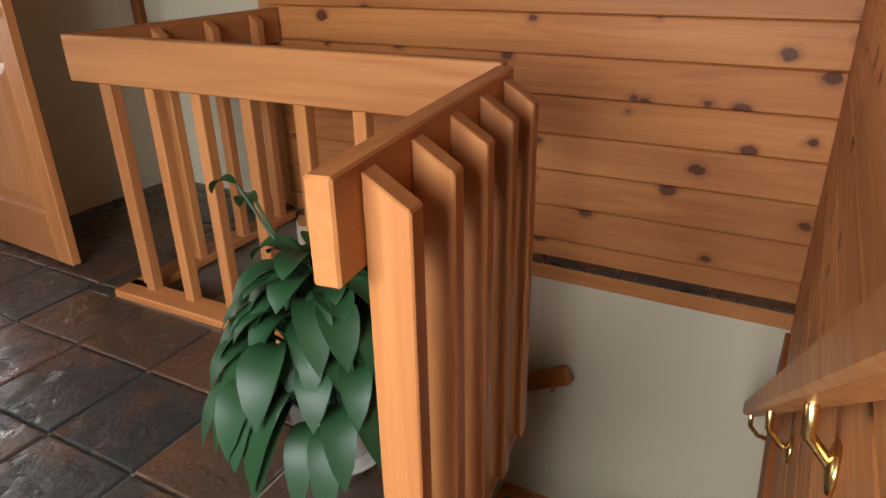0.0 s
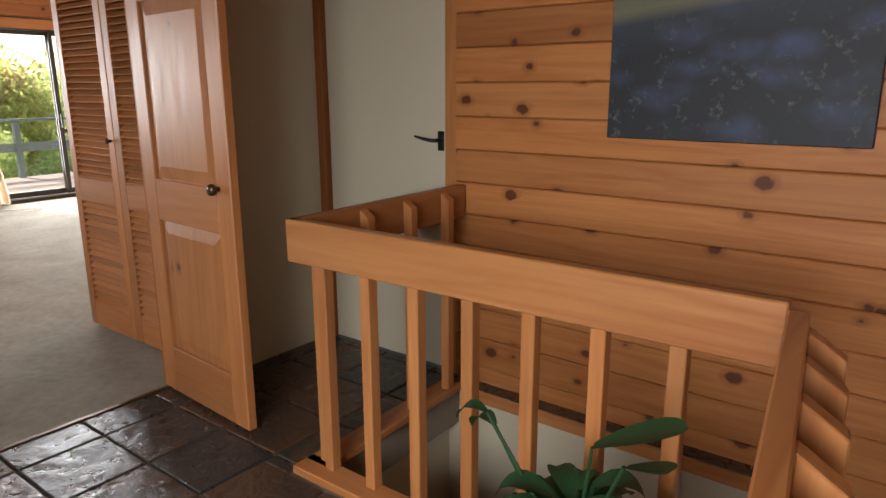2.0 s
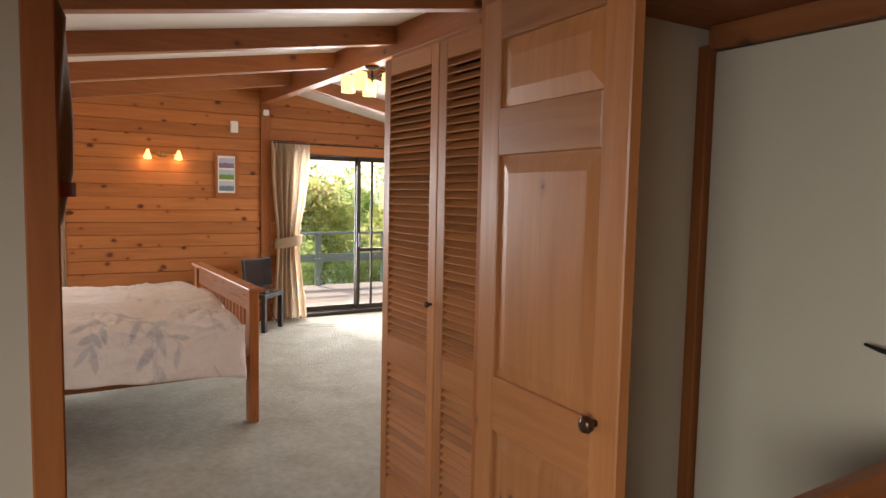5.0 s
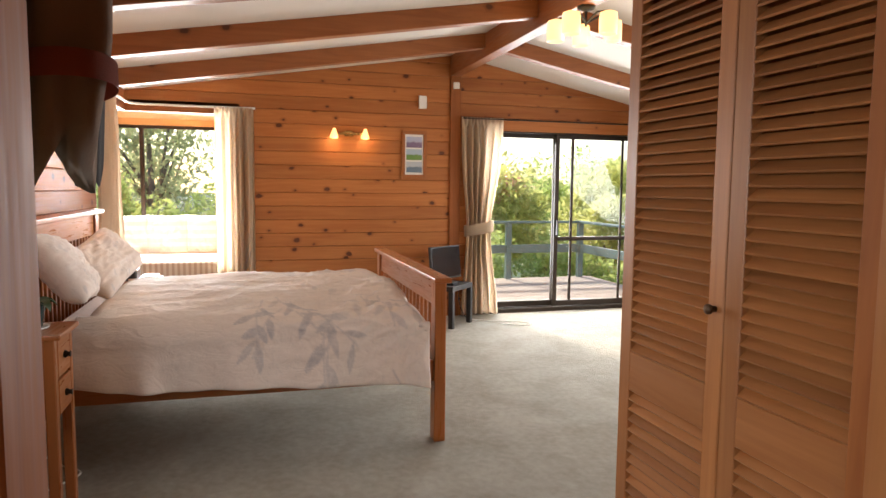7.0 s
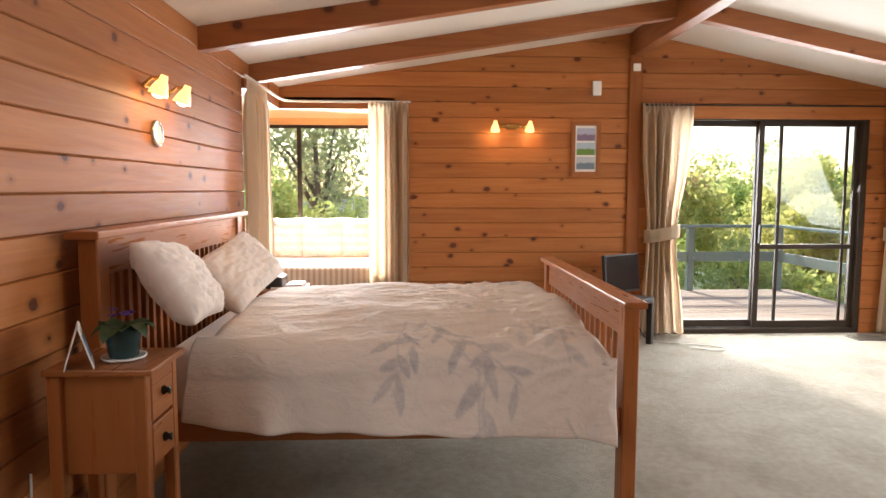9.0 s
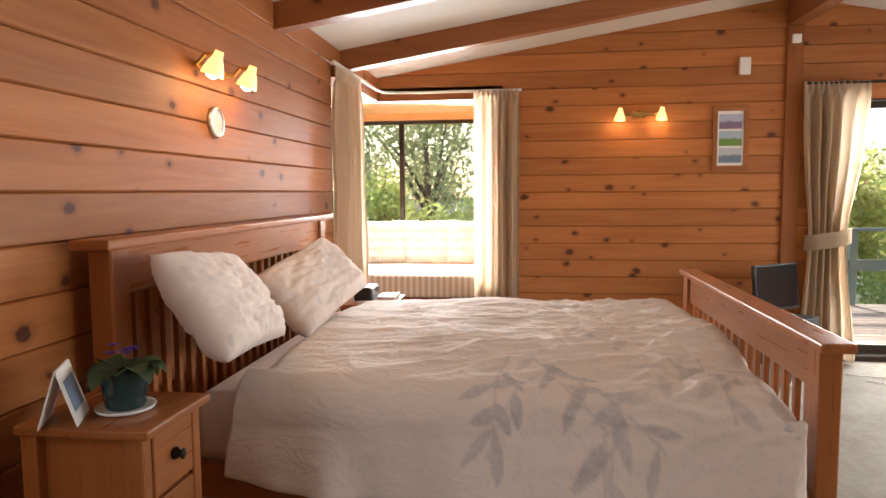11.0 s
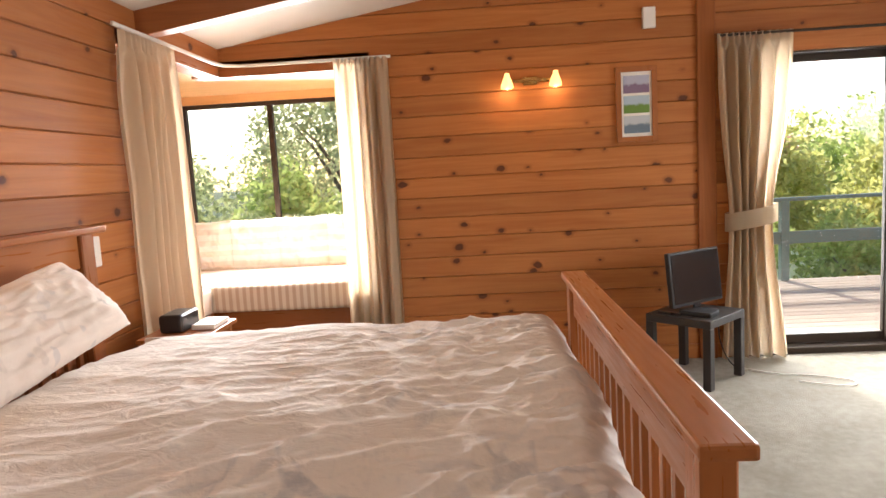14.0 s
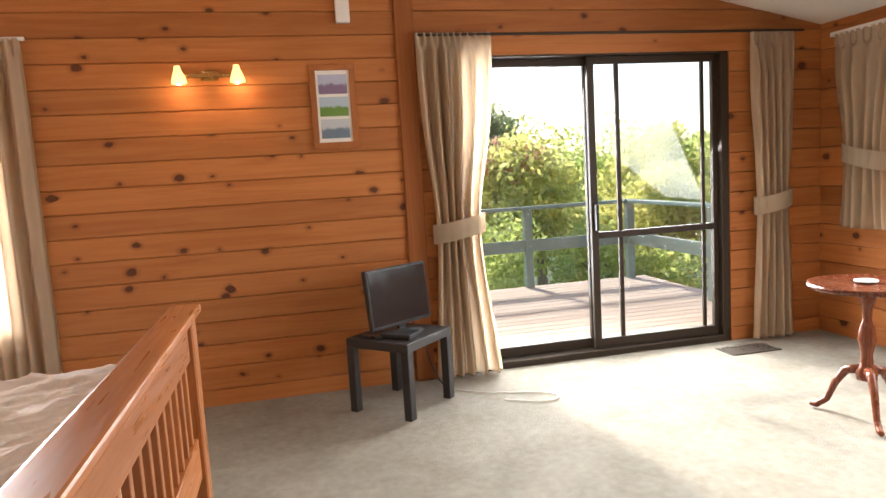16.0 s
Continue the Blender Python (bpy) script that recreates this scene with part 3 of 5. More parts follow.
def panel_leaf(d, width, height, thick, raised):
    """Stiles, rails and raised panels of a leaf that stands along x from its hinge at x = 0."""
    st = 0.10
    t = thick / 2
    for a, b in ((0, st), (width - st, width)):
        part("stile", box(a, -t, 0.012, b, t, height, 0.004), M_DOOR, d)
    zs = raised
    edges = [0.012, *[z for pair in zs for z in pair], height]
    for lo, hi in zip(edges[0::2], edges[1::2]):
        part("rail", box(st, -t, lo, width - st, t, hi, 0.004), M_DOOR_X, d)
    for lo, hi in zs:
        bm = box(st, -0.006, lo, width - st, 0.006, hi)
        for s in (-1, 1):
            own = bmesh.new()
            o, i = 0.004, 0.055
            vs = [own.verts.new((x, s * 0.006, z)) for x, z in ((st + o, lo + o), (width - st - o, lo + o), (width - st - o, hi - o), (st + o, hi - o))]
            vi = [own.verts.new((x, s * 0.015, z)) for x, z in ((st + i, lo + i), (width - st - i, lo + i), (width - st - i, hi - i), (st + i, hi - i))]
            for k in range(4):
                own.faces.new((vs[k], vs[(k + 1) % 4], vi[(k + 1) % 4], vi[k]))
            own.faces.new(vi)
            merge(bm, own)
        part("panel", bm, M_DOOR, d)


def bedroom_door():
    d = thing("door_2", (0, 0, 0), "open stained timber door with raised panels and a bronze knob", "door", kind="structure")
    panel_leaf(d, 0.68, 2.20, 0.04, ((0.23, 0.82), (1.0, 1.71), (1.86, 2.07)))
    for s in (-1,):
        part("knob", moved(lathe([(0.010, 0), (0.010, 0.015), (0.020, 0.022), (0.024, 0.034), (0.019, 0.045), (0.006, 0.048)], (0, 0, 0), 16), pose(0.60, s * 0.018, 1.0, 90 if s < 0 else -90)), M_KNOB, d, "round bronze knob", True)
    d.matrix_basis = pose(-3.655, 2.665, 0.0, 0, 0, -3.5)


bedroom_door()


def louvre_leaf(x0, x1, y, hinge_knob):
    """One louvred wardrobe leaf facing -y."""
    d = thing("louvre_door", (x0, y, 0), "stained timber louvred wardrobe door, closed", "door", "louvred wardrobe doors")
    z1, st = 2.22, 0.062
    for a, b in ((x0, x0 + st), (x1 - st, x1)):
        part("stile", box(a, y - 0.018, 0.03, b, y + 0.018, z1, 0.003), M_DOOR, d)
    for lo, hi in ((0.03, 0.17), (0.765, 0.895), (2.14, z1)):
        part("rail", box(x0 + st, y - 0.018, lo, x1 - st, y + 0.018, hi, 0.003), M_DOOR_X, d)
    slat = None
    for lo, hi in ((0.17, 0.765), (0.895, 2.14)):
        n = int((hi - lo) / 0.0335)
        for i in range(n):
            z = lo + (i + 0.5) * (hi - lo) / n
            if slat is None:
                bm = moved(box(-(x1 - x0 - 2 * st) / 2, -0.021, -0.0035, (x1 - x0 - 2 * st) / 2, 0.021, 0.0035), pose(0, 0, 0, 40))
                slat = mesh_of("slat", bm, M_DOOR_X)
            ob = new("slat", slat)
            ob.parent = d
            ob.location = ((x1 - x0) / 2, 0, z)
    if hinge_knob:
        kx = x1 - 0.03 if hinge_knob > 0 else x0 + 0.03
        part("knob", moved(lathe([(0.008, 0), (0.008, 0.015), (0.014, 0.018), (0.014, 0.028), (0.005, 0.032)], (0, 0, 0), 14), pose(kx, y - 0.018, 1.11, 90)), M_KNOB, d, "small bronze knob", True)


def wardrobe():
    x0, x1, y0, y1 = -4.775, PX0 - 0.002, 2.88, 3.60
    w = thing("wardrobe", ((x0 + x1) / 2, y0, 0), "built-in timber wardrobe behind louvred doors", "wardrobe")
    part("side_panel", box(x0, y0, 0, x0 + 0.02, y1, 2.25, 0.002), M_DOOR, w)
    part("side_panel", box(x1 - 0.02, y0, 0, x1, y1, 2.25, 0.002), M_DOOR, w)
    part("back_panel", box(x0 + 0.02, y1 - 0.02, 0, x1 - 0.02, y1, 2.25), M_DOOR, w)
    part("top_panel", box(x0 + 0.02, y0, 2.23, x1 - 0.02, y1 - 0.02, 2.25), M_DOOR_X, w)
    part("plinth", box(x0 + 0.02, y0 + 0.01, 0, x1 - 0.02, y0 + 0.03, 0.03), M_DOOR_X, w)
    louvre_leaf(-4.765, -4.265, 2.858, 1)
    louvre_leaf(-4.26, -3.765, 2.858, 0)


wardrobe()


def sliding_door():
    d = thing("door_3", (GX - 0.08, 5.1, 0), "bronze aluminium sliding glass door to the deck, closed", "door", kind="structure")
    y0, y1, z1 = SD[0], SD[1], SD[3]
    x0, x1 = GX - 0.12, GX + 0.015
    part("frame_head", box(x0, y0, z1 - 0.05, x1, y1, z1, 0.004), M_ALU, d)
    part("frame_sill", box(x0, y0, -0.01, x1, y1, 0.045, 0.004), M_ALU, d)
    for a, b in ((y0, y0 + 0.05), (y1 - 0.06, y1)):
        part("frame_jamb", box(x0, a, 0.045, x1, b, z1 - 0.05, 0.004), M_ALU, d)
    for xa, ya, yb, bar in ((GX - 0.10, y0 + 0.05, 5.075, False), (GX - 0.045, 5.035, y1 - 0.06, True)):
        leaf = part("sash", box(xa - 0.018, ya, 0.05, xa + 0.018, ya + 0.05, z1 - 0.05, 0.003), M_ALU, d)
        bm = box(xa - 0.018, yb - 0.04, 0.05, xa + 0.018, yb, z1 - 0.05, 0.003)
        box(xa - 0.018, ya + 0.05, 0.05, xa + 0.018, yb - 0.04, 0.115, 0.003, bm)
        box(xa - 0.018, ya + 0.05, z1 - 0.10, xa + 0.018, yb - 0.04, z1 - 0.05, 0.003, bm)
        if bar:
            box(xa - 0.018, ya + 0.05, 0.82, xa + 0.018, yb - 0.04, 0.865, 0.003, bm)
            box(xa - 0.010, ya + 0.205, 0.115, xa + 0.010, ya + 0.235, z1 - 0.10, 0.002, bm)
            box(xa - 0.010, yb - 0.125, 0.115, xa + 0.010, yb - 0.10, z1 - 0.10, 0.002, bm)
        part("sash_rails", bm, M_ALU, d)
        g = part("pane", box(xa - 0.003, ya + 0.045, 0.11, xa + 0.003, yb - 0.035, z1 - 0.095), M_GLASS, d)
        g.visible_shadow = False
    part("door_handle", box(GX - 0.03, 5.05, 0.88, GX + 0.02, 5.07, 1.06, 0.005), M_BLACK, d, "black pull handle")


sliding_door()


def window_unit(name, run, a0, a1, z0, z1, at, mullions, label):
    w = thing(name, ((a0 + a1) / 2, at, z0) if run == "x" else (at, (a0 + a1) / 2, z0), label, "window", kind="structure")

    def bar(nm, a, b, lo, hi, d=0.03):
        bm = box(a, at - d, lo, b, at + d, hi, 0.003) if run == "x" else box(at - d, a, lo, at + d, b, hi, 0.003)
        return part(nm, bm, M_ALU, w)

    bar("window_frame", a0, a1, z1 - 0.035, z1)
    bar("window_sill", a0, a1, z0, z0 + 0.035)
    bar("window_frame", a0, a0 + 0.035, z0 + 0.035, z1 - 0.035)
    bar("window_frame", a1 - 0.035, a1, z0 + 0.035, z1 - 0.035)
    for m in mullions:
        bar("mullion", m - 0.022, m + 0.022, z0 + 0.035, z1 - 0.035, 0.028)
    cuts = [a0 + 0.03, *mullions, a1 - 0.03]
    for a, b in zip(cuts, cuts[1:]):
        bm = box(a + 0.015, at - 0.003, z0 + 0.03, b - 0.015, at + 0.003, z1 - 0.03) if run == "x" else box(at - 0.003, a + 0.015, z0 + 0.03, at + 0.003, b - 0.015, z1 - 0.03)
        part("pane", bm, M_GLASS, w).visible_shadow = False


window_unit("window_1", "y", -0.31, 1.41, 0.86, 2.09, BX - 0.05, [0.47], "bronze aluminium bay window above the seat")
window_unit("window_2", "x", -10.85, -8.78, 0.86, 2.09, BY - 0.05, [-9.8], "bronze aluminium side window of the bay")
window_unit("window_3", "x", SW[0], SW[1], SW[2], SW[3], YR + 0.085, [-7.6, -6.3], "bronze aluminium bedroom side window")
window_unit("window_5", "x", BWIN[0], BWIN[1], BWIN[2], BWIN[3], YB - 0.085, [], "bronze aluminium window in the bed wall")
window_unit("window_4", "x", HW[0], HW[1], HW[2], HW[3], YS - 0.06, [-1.05], "bronze aluminium hall window")

# ---- stairwell ----
RAIL_T, RAIL_B = 0.945, 0.797      # top rail


def stair_railing():
    r = thing("stair_railing", (-1.8, 2.57, 0), "warm timber balustrade with flat top rail and square balusters", "railing")
    front = (Vector((-2.615, 2.553)), Vector((-1.075, 2.572)))
    side = (Vector((-1.075, 2.572)), Vector((-0.967, 1.742)))
    left = (Vector((-2.63, 3.57)), Vector((-2.615, 2.553)))
    for (p, q), n, key, start, wide in ((front, 7, "x", 0.115, 0.021), (side, 5, "y", 0.105, 0.034), (left, 4, "y", 0.17, 0.021)):
        d = q - p
        ln = d.length
        m = pose(p.x, p.y, 0, 0, 0, math.degrees(math.atan2(d.y, d.x)))
        mat = M_RIMU_X if key == "x" else M_RIMU_Y
        part("top_rail", moved(box(0.0 if key == "x" else 0.041 if (p, q) == side else 0.0, 0, RAIL_B, ln - (0.0 if (p, q) != left else 0.001), 0.04, RAIL_T, 0.004), m), mat, r)
        part("base_rail", moved(box(-0.02 if key == "x" else 0.09, -0.018, -0.012, ln + (0.02 if key == "x" else -0.045), 0.088, 0.02, 0.004), m), mat, r)
        for i in range(n):
            u = start + i * (0.2 if key == "x" else (ln - 0.09 - start) / (n - 1))
            bar = box(u - 0.021, 0.0405, 0.02, u + 0.021, 0.0405 + 2 * wide, RAIL_B + 0.135, 0.003)
            for v in bar.verts:
                if v.co.z > RAIL_B:
                    v.co.z -= 0.7 * (v.co.y - 0.0405)
            part("baluster", moved(bar, m), M_RIMU_Z, r)


stair_railing()

# lower part of the stairwell
solid("wall_stairwell_north", box(-2.66, YP - 0.06, -2.7, XR + 0.14, YP + 0.14, -0.045), M_PLASTER, "cream plaster wall below the hall floor", "wall")
solid("wall_stairwell_east", box(XR + 0.03, 0.3, -2.7, XR + 0.14, YP - 0.06, -0.1), M_PLASTER, "cream plaster wall beside the lower stair", "wall")
solid("wall_stairwell_west", box(-2.77, 2.4, -2.7, -2.66, YP + 0.1, -0.22), M_PLASTER, "cream plaster wall below the hall floor", "wall")
solid("wall_stairwell_south", box(-2.66, 2.50, -2.7, -1.10, 2.54, -0.22), M_PLASTER, "cream plaster wall below the hall floor", "wall")
solid("wall_stairwell_inner", box(-1.13, 1.3, -2.7, -1.09, 2.50, -0.22), M_PLASTER, "cream plaster wall under the balustrade", "wall")
solid("floor_lower", box(-2.7, 0.2, -2.8, XR + 0.1, YP, -2.7), M_CARPET, "lower floor at the stair foot", "floor")
solid("trim_ledge", box(-2.57, YP - 0.085, -0.075, XR, YP - 0.05, -0.012, 0.004), M_RIMU_X, "timber nosing under the slate ledge", "trim")
solid("trim_pine_edge", box(XR - 0.035, 1.4, -0.30, XR + 0.035, YP - 0.09, -0.08, 0.004), M_TRIM_Z, "stained timber edge below the pine wall", "trim")
ledge = solid("ledge_slate", box(-2.57, YP - 0.06, -0.045, XR, YP + 0.01, -0.012), M_GROUT, "narrow slate ledge along the pine wall", "ledge")
for i in range(7):
    ob = part("tile", box(0, 0, 0, 0.315, 0.072, 0.014, 0.002), M_SLATE, ledge)
    ob.location = (-2.565 + i * 0.32, YP - 0.082, -0.012)

M_TREAD = cloth("grey_stair_carpet", (0.13, 0.125, 0.115))
for i in range(7):
    z = -0.18 * (i + 1)
    y = 1.54 + i * 0.25
    s = thing("stair_step", (-0.7, y, z), "timber stair step with grey carpet tread", "step", "steps of the stair")
    if i < 4:
        part("riser", box(-1.09, y - 0.02, z, XR + 0.03, y, z + 0.17, 0.002), M_RIMU_X, s)
        part("tread", box(-1.09, y - 0.02, z - 0.03, XR + 0.03, y + 0.27, z, 0.004), M_RIMU_X, s)
        part("carpet_pad", box(-1.0, y + 0.02, z + 0.0005, XR - 0.06, y + 0.24, z + 0.009, 0.003), M_TREAD, s)
    else:
        zz = z
        own = bmesh.new()
        ang = (i - 4) * 0.55
        e, n = XR + 0.03, YP - 0.06
        pts = ([(-1.09, 2.54), (e, 2.54), (e, 3.1)], [(-1.09, 2.54), (e, 3.1), (e, n), (-0.77, n)], [(-1.09, 2.54), (-0.77, n), (-1.44, n), (-1.44, 2.54)])[i - 4]
        lo = [own.verts.new((x, yy, zz - 0.04)) for x, yy in pts]
        hi = [own.verts.new((x, yy, zz)) for x, yy in pts]
        own.faces.new(lo[::-1])
        own.faces.new(hi)
        for k in range(len(pts)):
            j = (k + 1) % len(pts)
            own.faces.new((lo[k], lo[j], hi[j], hi[k]))
        part("tread", own, M_RIMU_X, s)
        pad = bmesh.new()
        c = sum((Vector(p) for p in pts), Vector((0, 0))) / len(pts)
        pts2 = [c + (Vector(p) - c) * 0.82 for p in pts]
        lo = [pad.verts.new((p.x, p.y, zz + 0.0005)) for p in pts2]
        hi = [pad.verts.new((p.x, p.y, zz + 0.009)) for p in pts2]
        pad.faces.new(lo[::-1])
        pad.faces.new(hi)
        for k in range(len(pts)):
            j = (k + 1) % len(pts)
            pad.faces.new((lo[k], lo[j], hi[j], hi[k]))
        part("carpet_pad", pad, M_TREAD, s)


def handrail():
    a, b = Vector((-0.435, 3.30, -0.29)), Vector((-0.388, 1.48, 1.04))
    h = thing("handrail", a, "timber wall handrail on curved brass brackets", "handrail")
    d = (b - a).normalized()
    bm = moved(box(-0.022, 0, -0.024, 0.022, (b - a).length, 0.024, 0.006), Matrix.Translation(a) @ d.to_track_quat("Y", "Z").to_matrix().to_4x4())
    part("rail", bm, M_RIMU_Y, h)
    for f in (0.08, 0.5, 0.80):
        p = a + d * (b - a).length * f
        part("bracket", tube([p + Vector((0, 0, -0.02)), p + Vector((0.004, 0, -0.07)), p + Vector((0.03, 0, -0.10)), Vector((XR - 0.022, p.y, p.z - 0.105))], [0.008, 0.0075, 0.0075, 0.008], 8), M_BRASS, h, "curved brass bracket", True)
        part("rosette", moved(lathe([(0.03, 0), (0.028, 0.006), (0.012, 0.01)], (0, 0, 0), 16), pose(XR - 0.021, p.y, p.z - 0.105, 0, -90)), M_BRASS, h, "round brass plate", True)


handrail()


def lower_handrail():
    h = thing("handrail", (-1.6, YP - 0.14, -0.75), "short timber handrail fixed to the cream stairwell wall", "handrail")
    bm = moved(box(-0.75, -0.022, -0.04, 0, 0.022, 0.04, 0.005), pose(-1.13, YP - 0.14, -0.47, 0, -28))
    part("rail", bm, M_BED_X, h)
    part("bracket", tube([(-1.2, YP - 0.14, -0.53), (-1.2, YP - 0.13, -0.58), (-1.2, YP - 0.06, -0.58)], 0.010, 8), M_BRASS, h, "brass bracket", True)


lower_handrail()

# ---- hall things ----


def canvas():
    p = thing("painting", (-1.45, YP - 0.03, 1.17), "unframed canvas of blue shore stones under a dim sky", "painting")
    t = Tree("painted_shore")
    tc = t.add("TexCoord")
    sep = t.add("SeparateXYZ")
    t.join(tc.outputs["Object"], sep.inputs[0])
    up = t.math("ADD", t.math("DIVIDE", sep.outputs[2], 0.78), t.math("MULTIPLY", sep.outputs[0], -0.16))
    v = t.coords()
    skyc = t.ramp(t.math("ADD", up, t.math("MULTIPLY", t.noise(v, 3, 3), 0.15)), (0.6, (0.20, 0.17, 0.10)), (0.72, (0.16, 0.15, 0.085)), (0.95, (0.05, 0.075, 0.075)))
    vor = t.add("TexVoronoi", Scale=5.2, Randomness=1.0)
    bend = t.mix(0.22, t.coords((1, 1, 2.3)), t.add("TexNoise", Scale=5.0, Detail=4.0).outputs["Color"])
    t.join(bend, vor.inputs["Vector"])
    stone = t.ramp(vor.outputs["Distance"], (0.08, (0.045, 0.062, 0.13)), (0.32, (0.028, 0.036, 0.062)), (0.55, (0.014, 0.017, 0.022)))
    fleck = t.ramp(t.noise(v, 24, 5, 0.7), (0.58, (0, 0, 0)), (0.72, (0.6, 0.6, 0.6)))
    stone = t.mix(fleck, stone, (0.16, 0.17, 0.16))
    far = t.ramp(up, (0.45, (0, 0, 0)), (0.62, (0.8, 0.8, 0.8)))
    stone = t.mix(far, stone, (0.035, 0.045, 0.06))
    col = t.mix(t.ramp(up, (0.60, (0, 0, 0)), (0.66, (1, 1, 1))), stone, skyc)
    t.bump(t.noise(v, 90, 3), 0.2, 0.002)
    part("canvas", box(-1.915, YP - 0.055, 1.185, -1.05, YP - 0.022, 1.93, 0.003), t.done(col, 0.6), p)


canvas()


def blade(base, direction, length, width, droop, rnd, bm):
    """One arching pointed leaf."""
    d = Vector((math.cos(direction), math.sin(direction), 0))
    side = Vector((-d.y, d.x, 0))
    n = 7
    rows = []
    for i in range(n + 1):
        u = i / n
        out = length * (0.15 * u + 0.85 * math.sin(min(1.0, u) * 1.35) / math.sin(1.35))
        up = length * (0.55 * u - droop * u * u)
        c = Vector(base) + d * out * 0.8 + Vector((0, 0, up))
        w = width * max(0.03, math.sin(math.pi * min(1, u * 0.86 + 0.08)) ** 0.9) * (1 if u < 0.98 else 0.1)
        fold = 0.28 * w
        rows.append([bm.verts.new(c - side * w + Vector((0, 0, fold))), bm.verts.new(c + Vector((0, 0, -0.1 * w))), bm.verts.new(c + side * w + Vector((0, 0, fold)))])
    for a, b in zip(rows, rows[1:]):
        bm.faces.new((a[0], a[1], b[1], b[0]))
        bm.faces.new((a[1], a[2], b[2], b[1]))


def potted_lily():
    c = Vector((-1.37, 2.24, 0))
    p = thing("potted_plant", c, "leafy peace lily in a pale pot on the slate floor", "plant")
    part("pot", lathe([(0.085, 0), (0.10, 0.03), (0.125, 0.17), (0.132, 0.20), (0.12, 0.20), (0.11, 0.175)], c + Vector((0, 0, 0.008)), 24), M_POTW, p, "white glazed pot", True)
    part("saucer", lathe([(0.09, 0), (0.13, 0.006), (0.135, 0.018), (0.12, 0.012)], c + Vector((0, 0, 0.0)), 24), M_POTW, p, "", True)
    rnd = random.Random(4)
    for i in range(170):
        bm = bmesh.new()
        ring = (i / 169) ** 0.8
        a = i * 2.39996 + rnd.uniform(-0.3, 0.3)
        ln = rnd.uniform(0.13, 0.19) * (0.8 + 0.3 * ring)
        rad = 0.02 + 0.17 * ring + rnd.uniform(-0.02, 0.02)
        base = c + Vector((rad * math.cos(a), rad * math.sin(a), 0.54 - 0.30 * ring ** 1.4 + rnd.uniform(-0.05, 0.05)))
        blade(base, a + rnd.uniform(-0.5, 0.5), ln, ln * rnd.uniform(0.21, 0.28), 0.7 + 0.75 * ring + rnd.uniform(-0.3, 0.3), rnd, bm)
        leaf = part("leaf", bm, M_LEAF, p, "", True)
        root = c + Vector((0.02 * math.cos(a), 0.02 * math.sin(a), 0.19))
        part("stem", tube([root, root + Vector(((base - root).x * 0.35, (base - root).y * 0.35, (base - root).z * 0.75)), base], 0.004, 5), M_LEAF, leaf)
    for a, hgt, out, ln in ((3.3, 0.70, 0.20, 0.09), (0.1, 0.68, 0.03, 0.22), (2.9, 0.62, 0.24, 0.10), (-0.6, 0.72, 0.16, 0.15)):
        tip = c + Vector((out * math.cos(a), out * math.sin(a), hgt))
        st = part("flower_stem", tube([c + Vector((0, 0, 0.2)), c + Vector((out * 0.3 * math.cos(a), out * 0.3 * math.sin(a), hgt * 0.7)), tip], 0.004, 6), M_LEAF, p)
        bm = bmesh.new()
        blade(tip, a, ln, ln * 0.26, 0.15 if ln > 0.12 else 0.9, rnd, bm)
        part("bract", bm, M_LEAF, st, "", True)


potted_lily()


def garment(name, label, m, width, depth, top, bot, mat, seed, band=None):
    """A lumpy hanging coat: local x along the door, +y away from it."""
    g = thing(name, (0, 0, 0), label, name, "coats hung on the open door")
    bm = bmesh.new()
    n, rows = 36, []
    for j in range(25):
        v = j / 24
        z = top + (bot - top) * v
        shape = (0.35 + 0.65 * min(1.0, v * 4.0)) * (1 - 0.25 * max(0.0, v - 0.8) / 0.2)
        ring = []
        for i in range(n):
            a = 2 * math.pi * i / n
            f = 1 + 0.16 * noise.noise(Vector((math.cos(a) * 2 + seed, math.sin(a) * 2, z * 2.2))) + 0.10 * math.sin(5 * a + 4 * v + seed)
            ring.append(bm.verts.new((width / 2 * shape * f * math.cos(a), depth / 2 + depth / 2 * shape * f * math.sin(a) * 0.95, z + 0.05 * v * math.sin(2 * a + seed))))
        rows.append(ring)
    for a, b in zip(rows, rows[1:]):
        for i in range(n):
            bm.faces.new((a[i], a[(i + 1) % n], b[(i + 1) % n], b[i]))
    bm.faces.new(rows[0])
    bm.faces.new(rows[-1][::-1])
    part("body", bm, mat, g, "", True)
    if band:
        own = bmesh.new()
        lo = bot + 0.10
        rr = [[own.verts.new((width / 2 * 1.10 * math.cos(a), depth / 2 + depth / 2 * 1.12 * math.sin(a), lo + dz)) for a in [2 * math.pi * k / n for k in range(n)]] for dz in (0, 0.035)]
        for i in range(n):
            own.faces.new((rr[0][i], rr[0][(i + 1) % n], rr[1][(i + 1) % n], rr[1][i]))
        bmesh.ops.solidify(own, geom=own.faces[:], thickness=0.006)
        part("hem_band", own, band, g, "rust-red hem band", True)
    part("hook", tube([(0, 0.0, top + 0.01), (0, 0.03, top + 0.02), (0, 0.05, top - 0.03)], 0.006, 6), M_IRON, g)
    g.matrix_basis = m


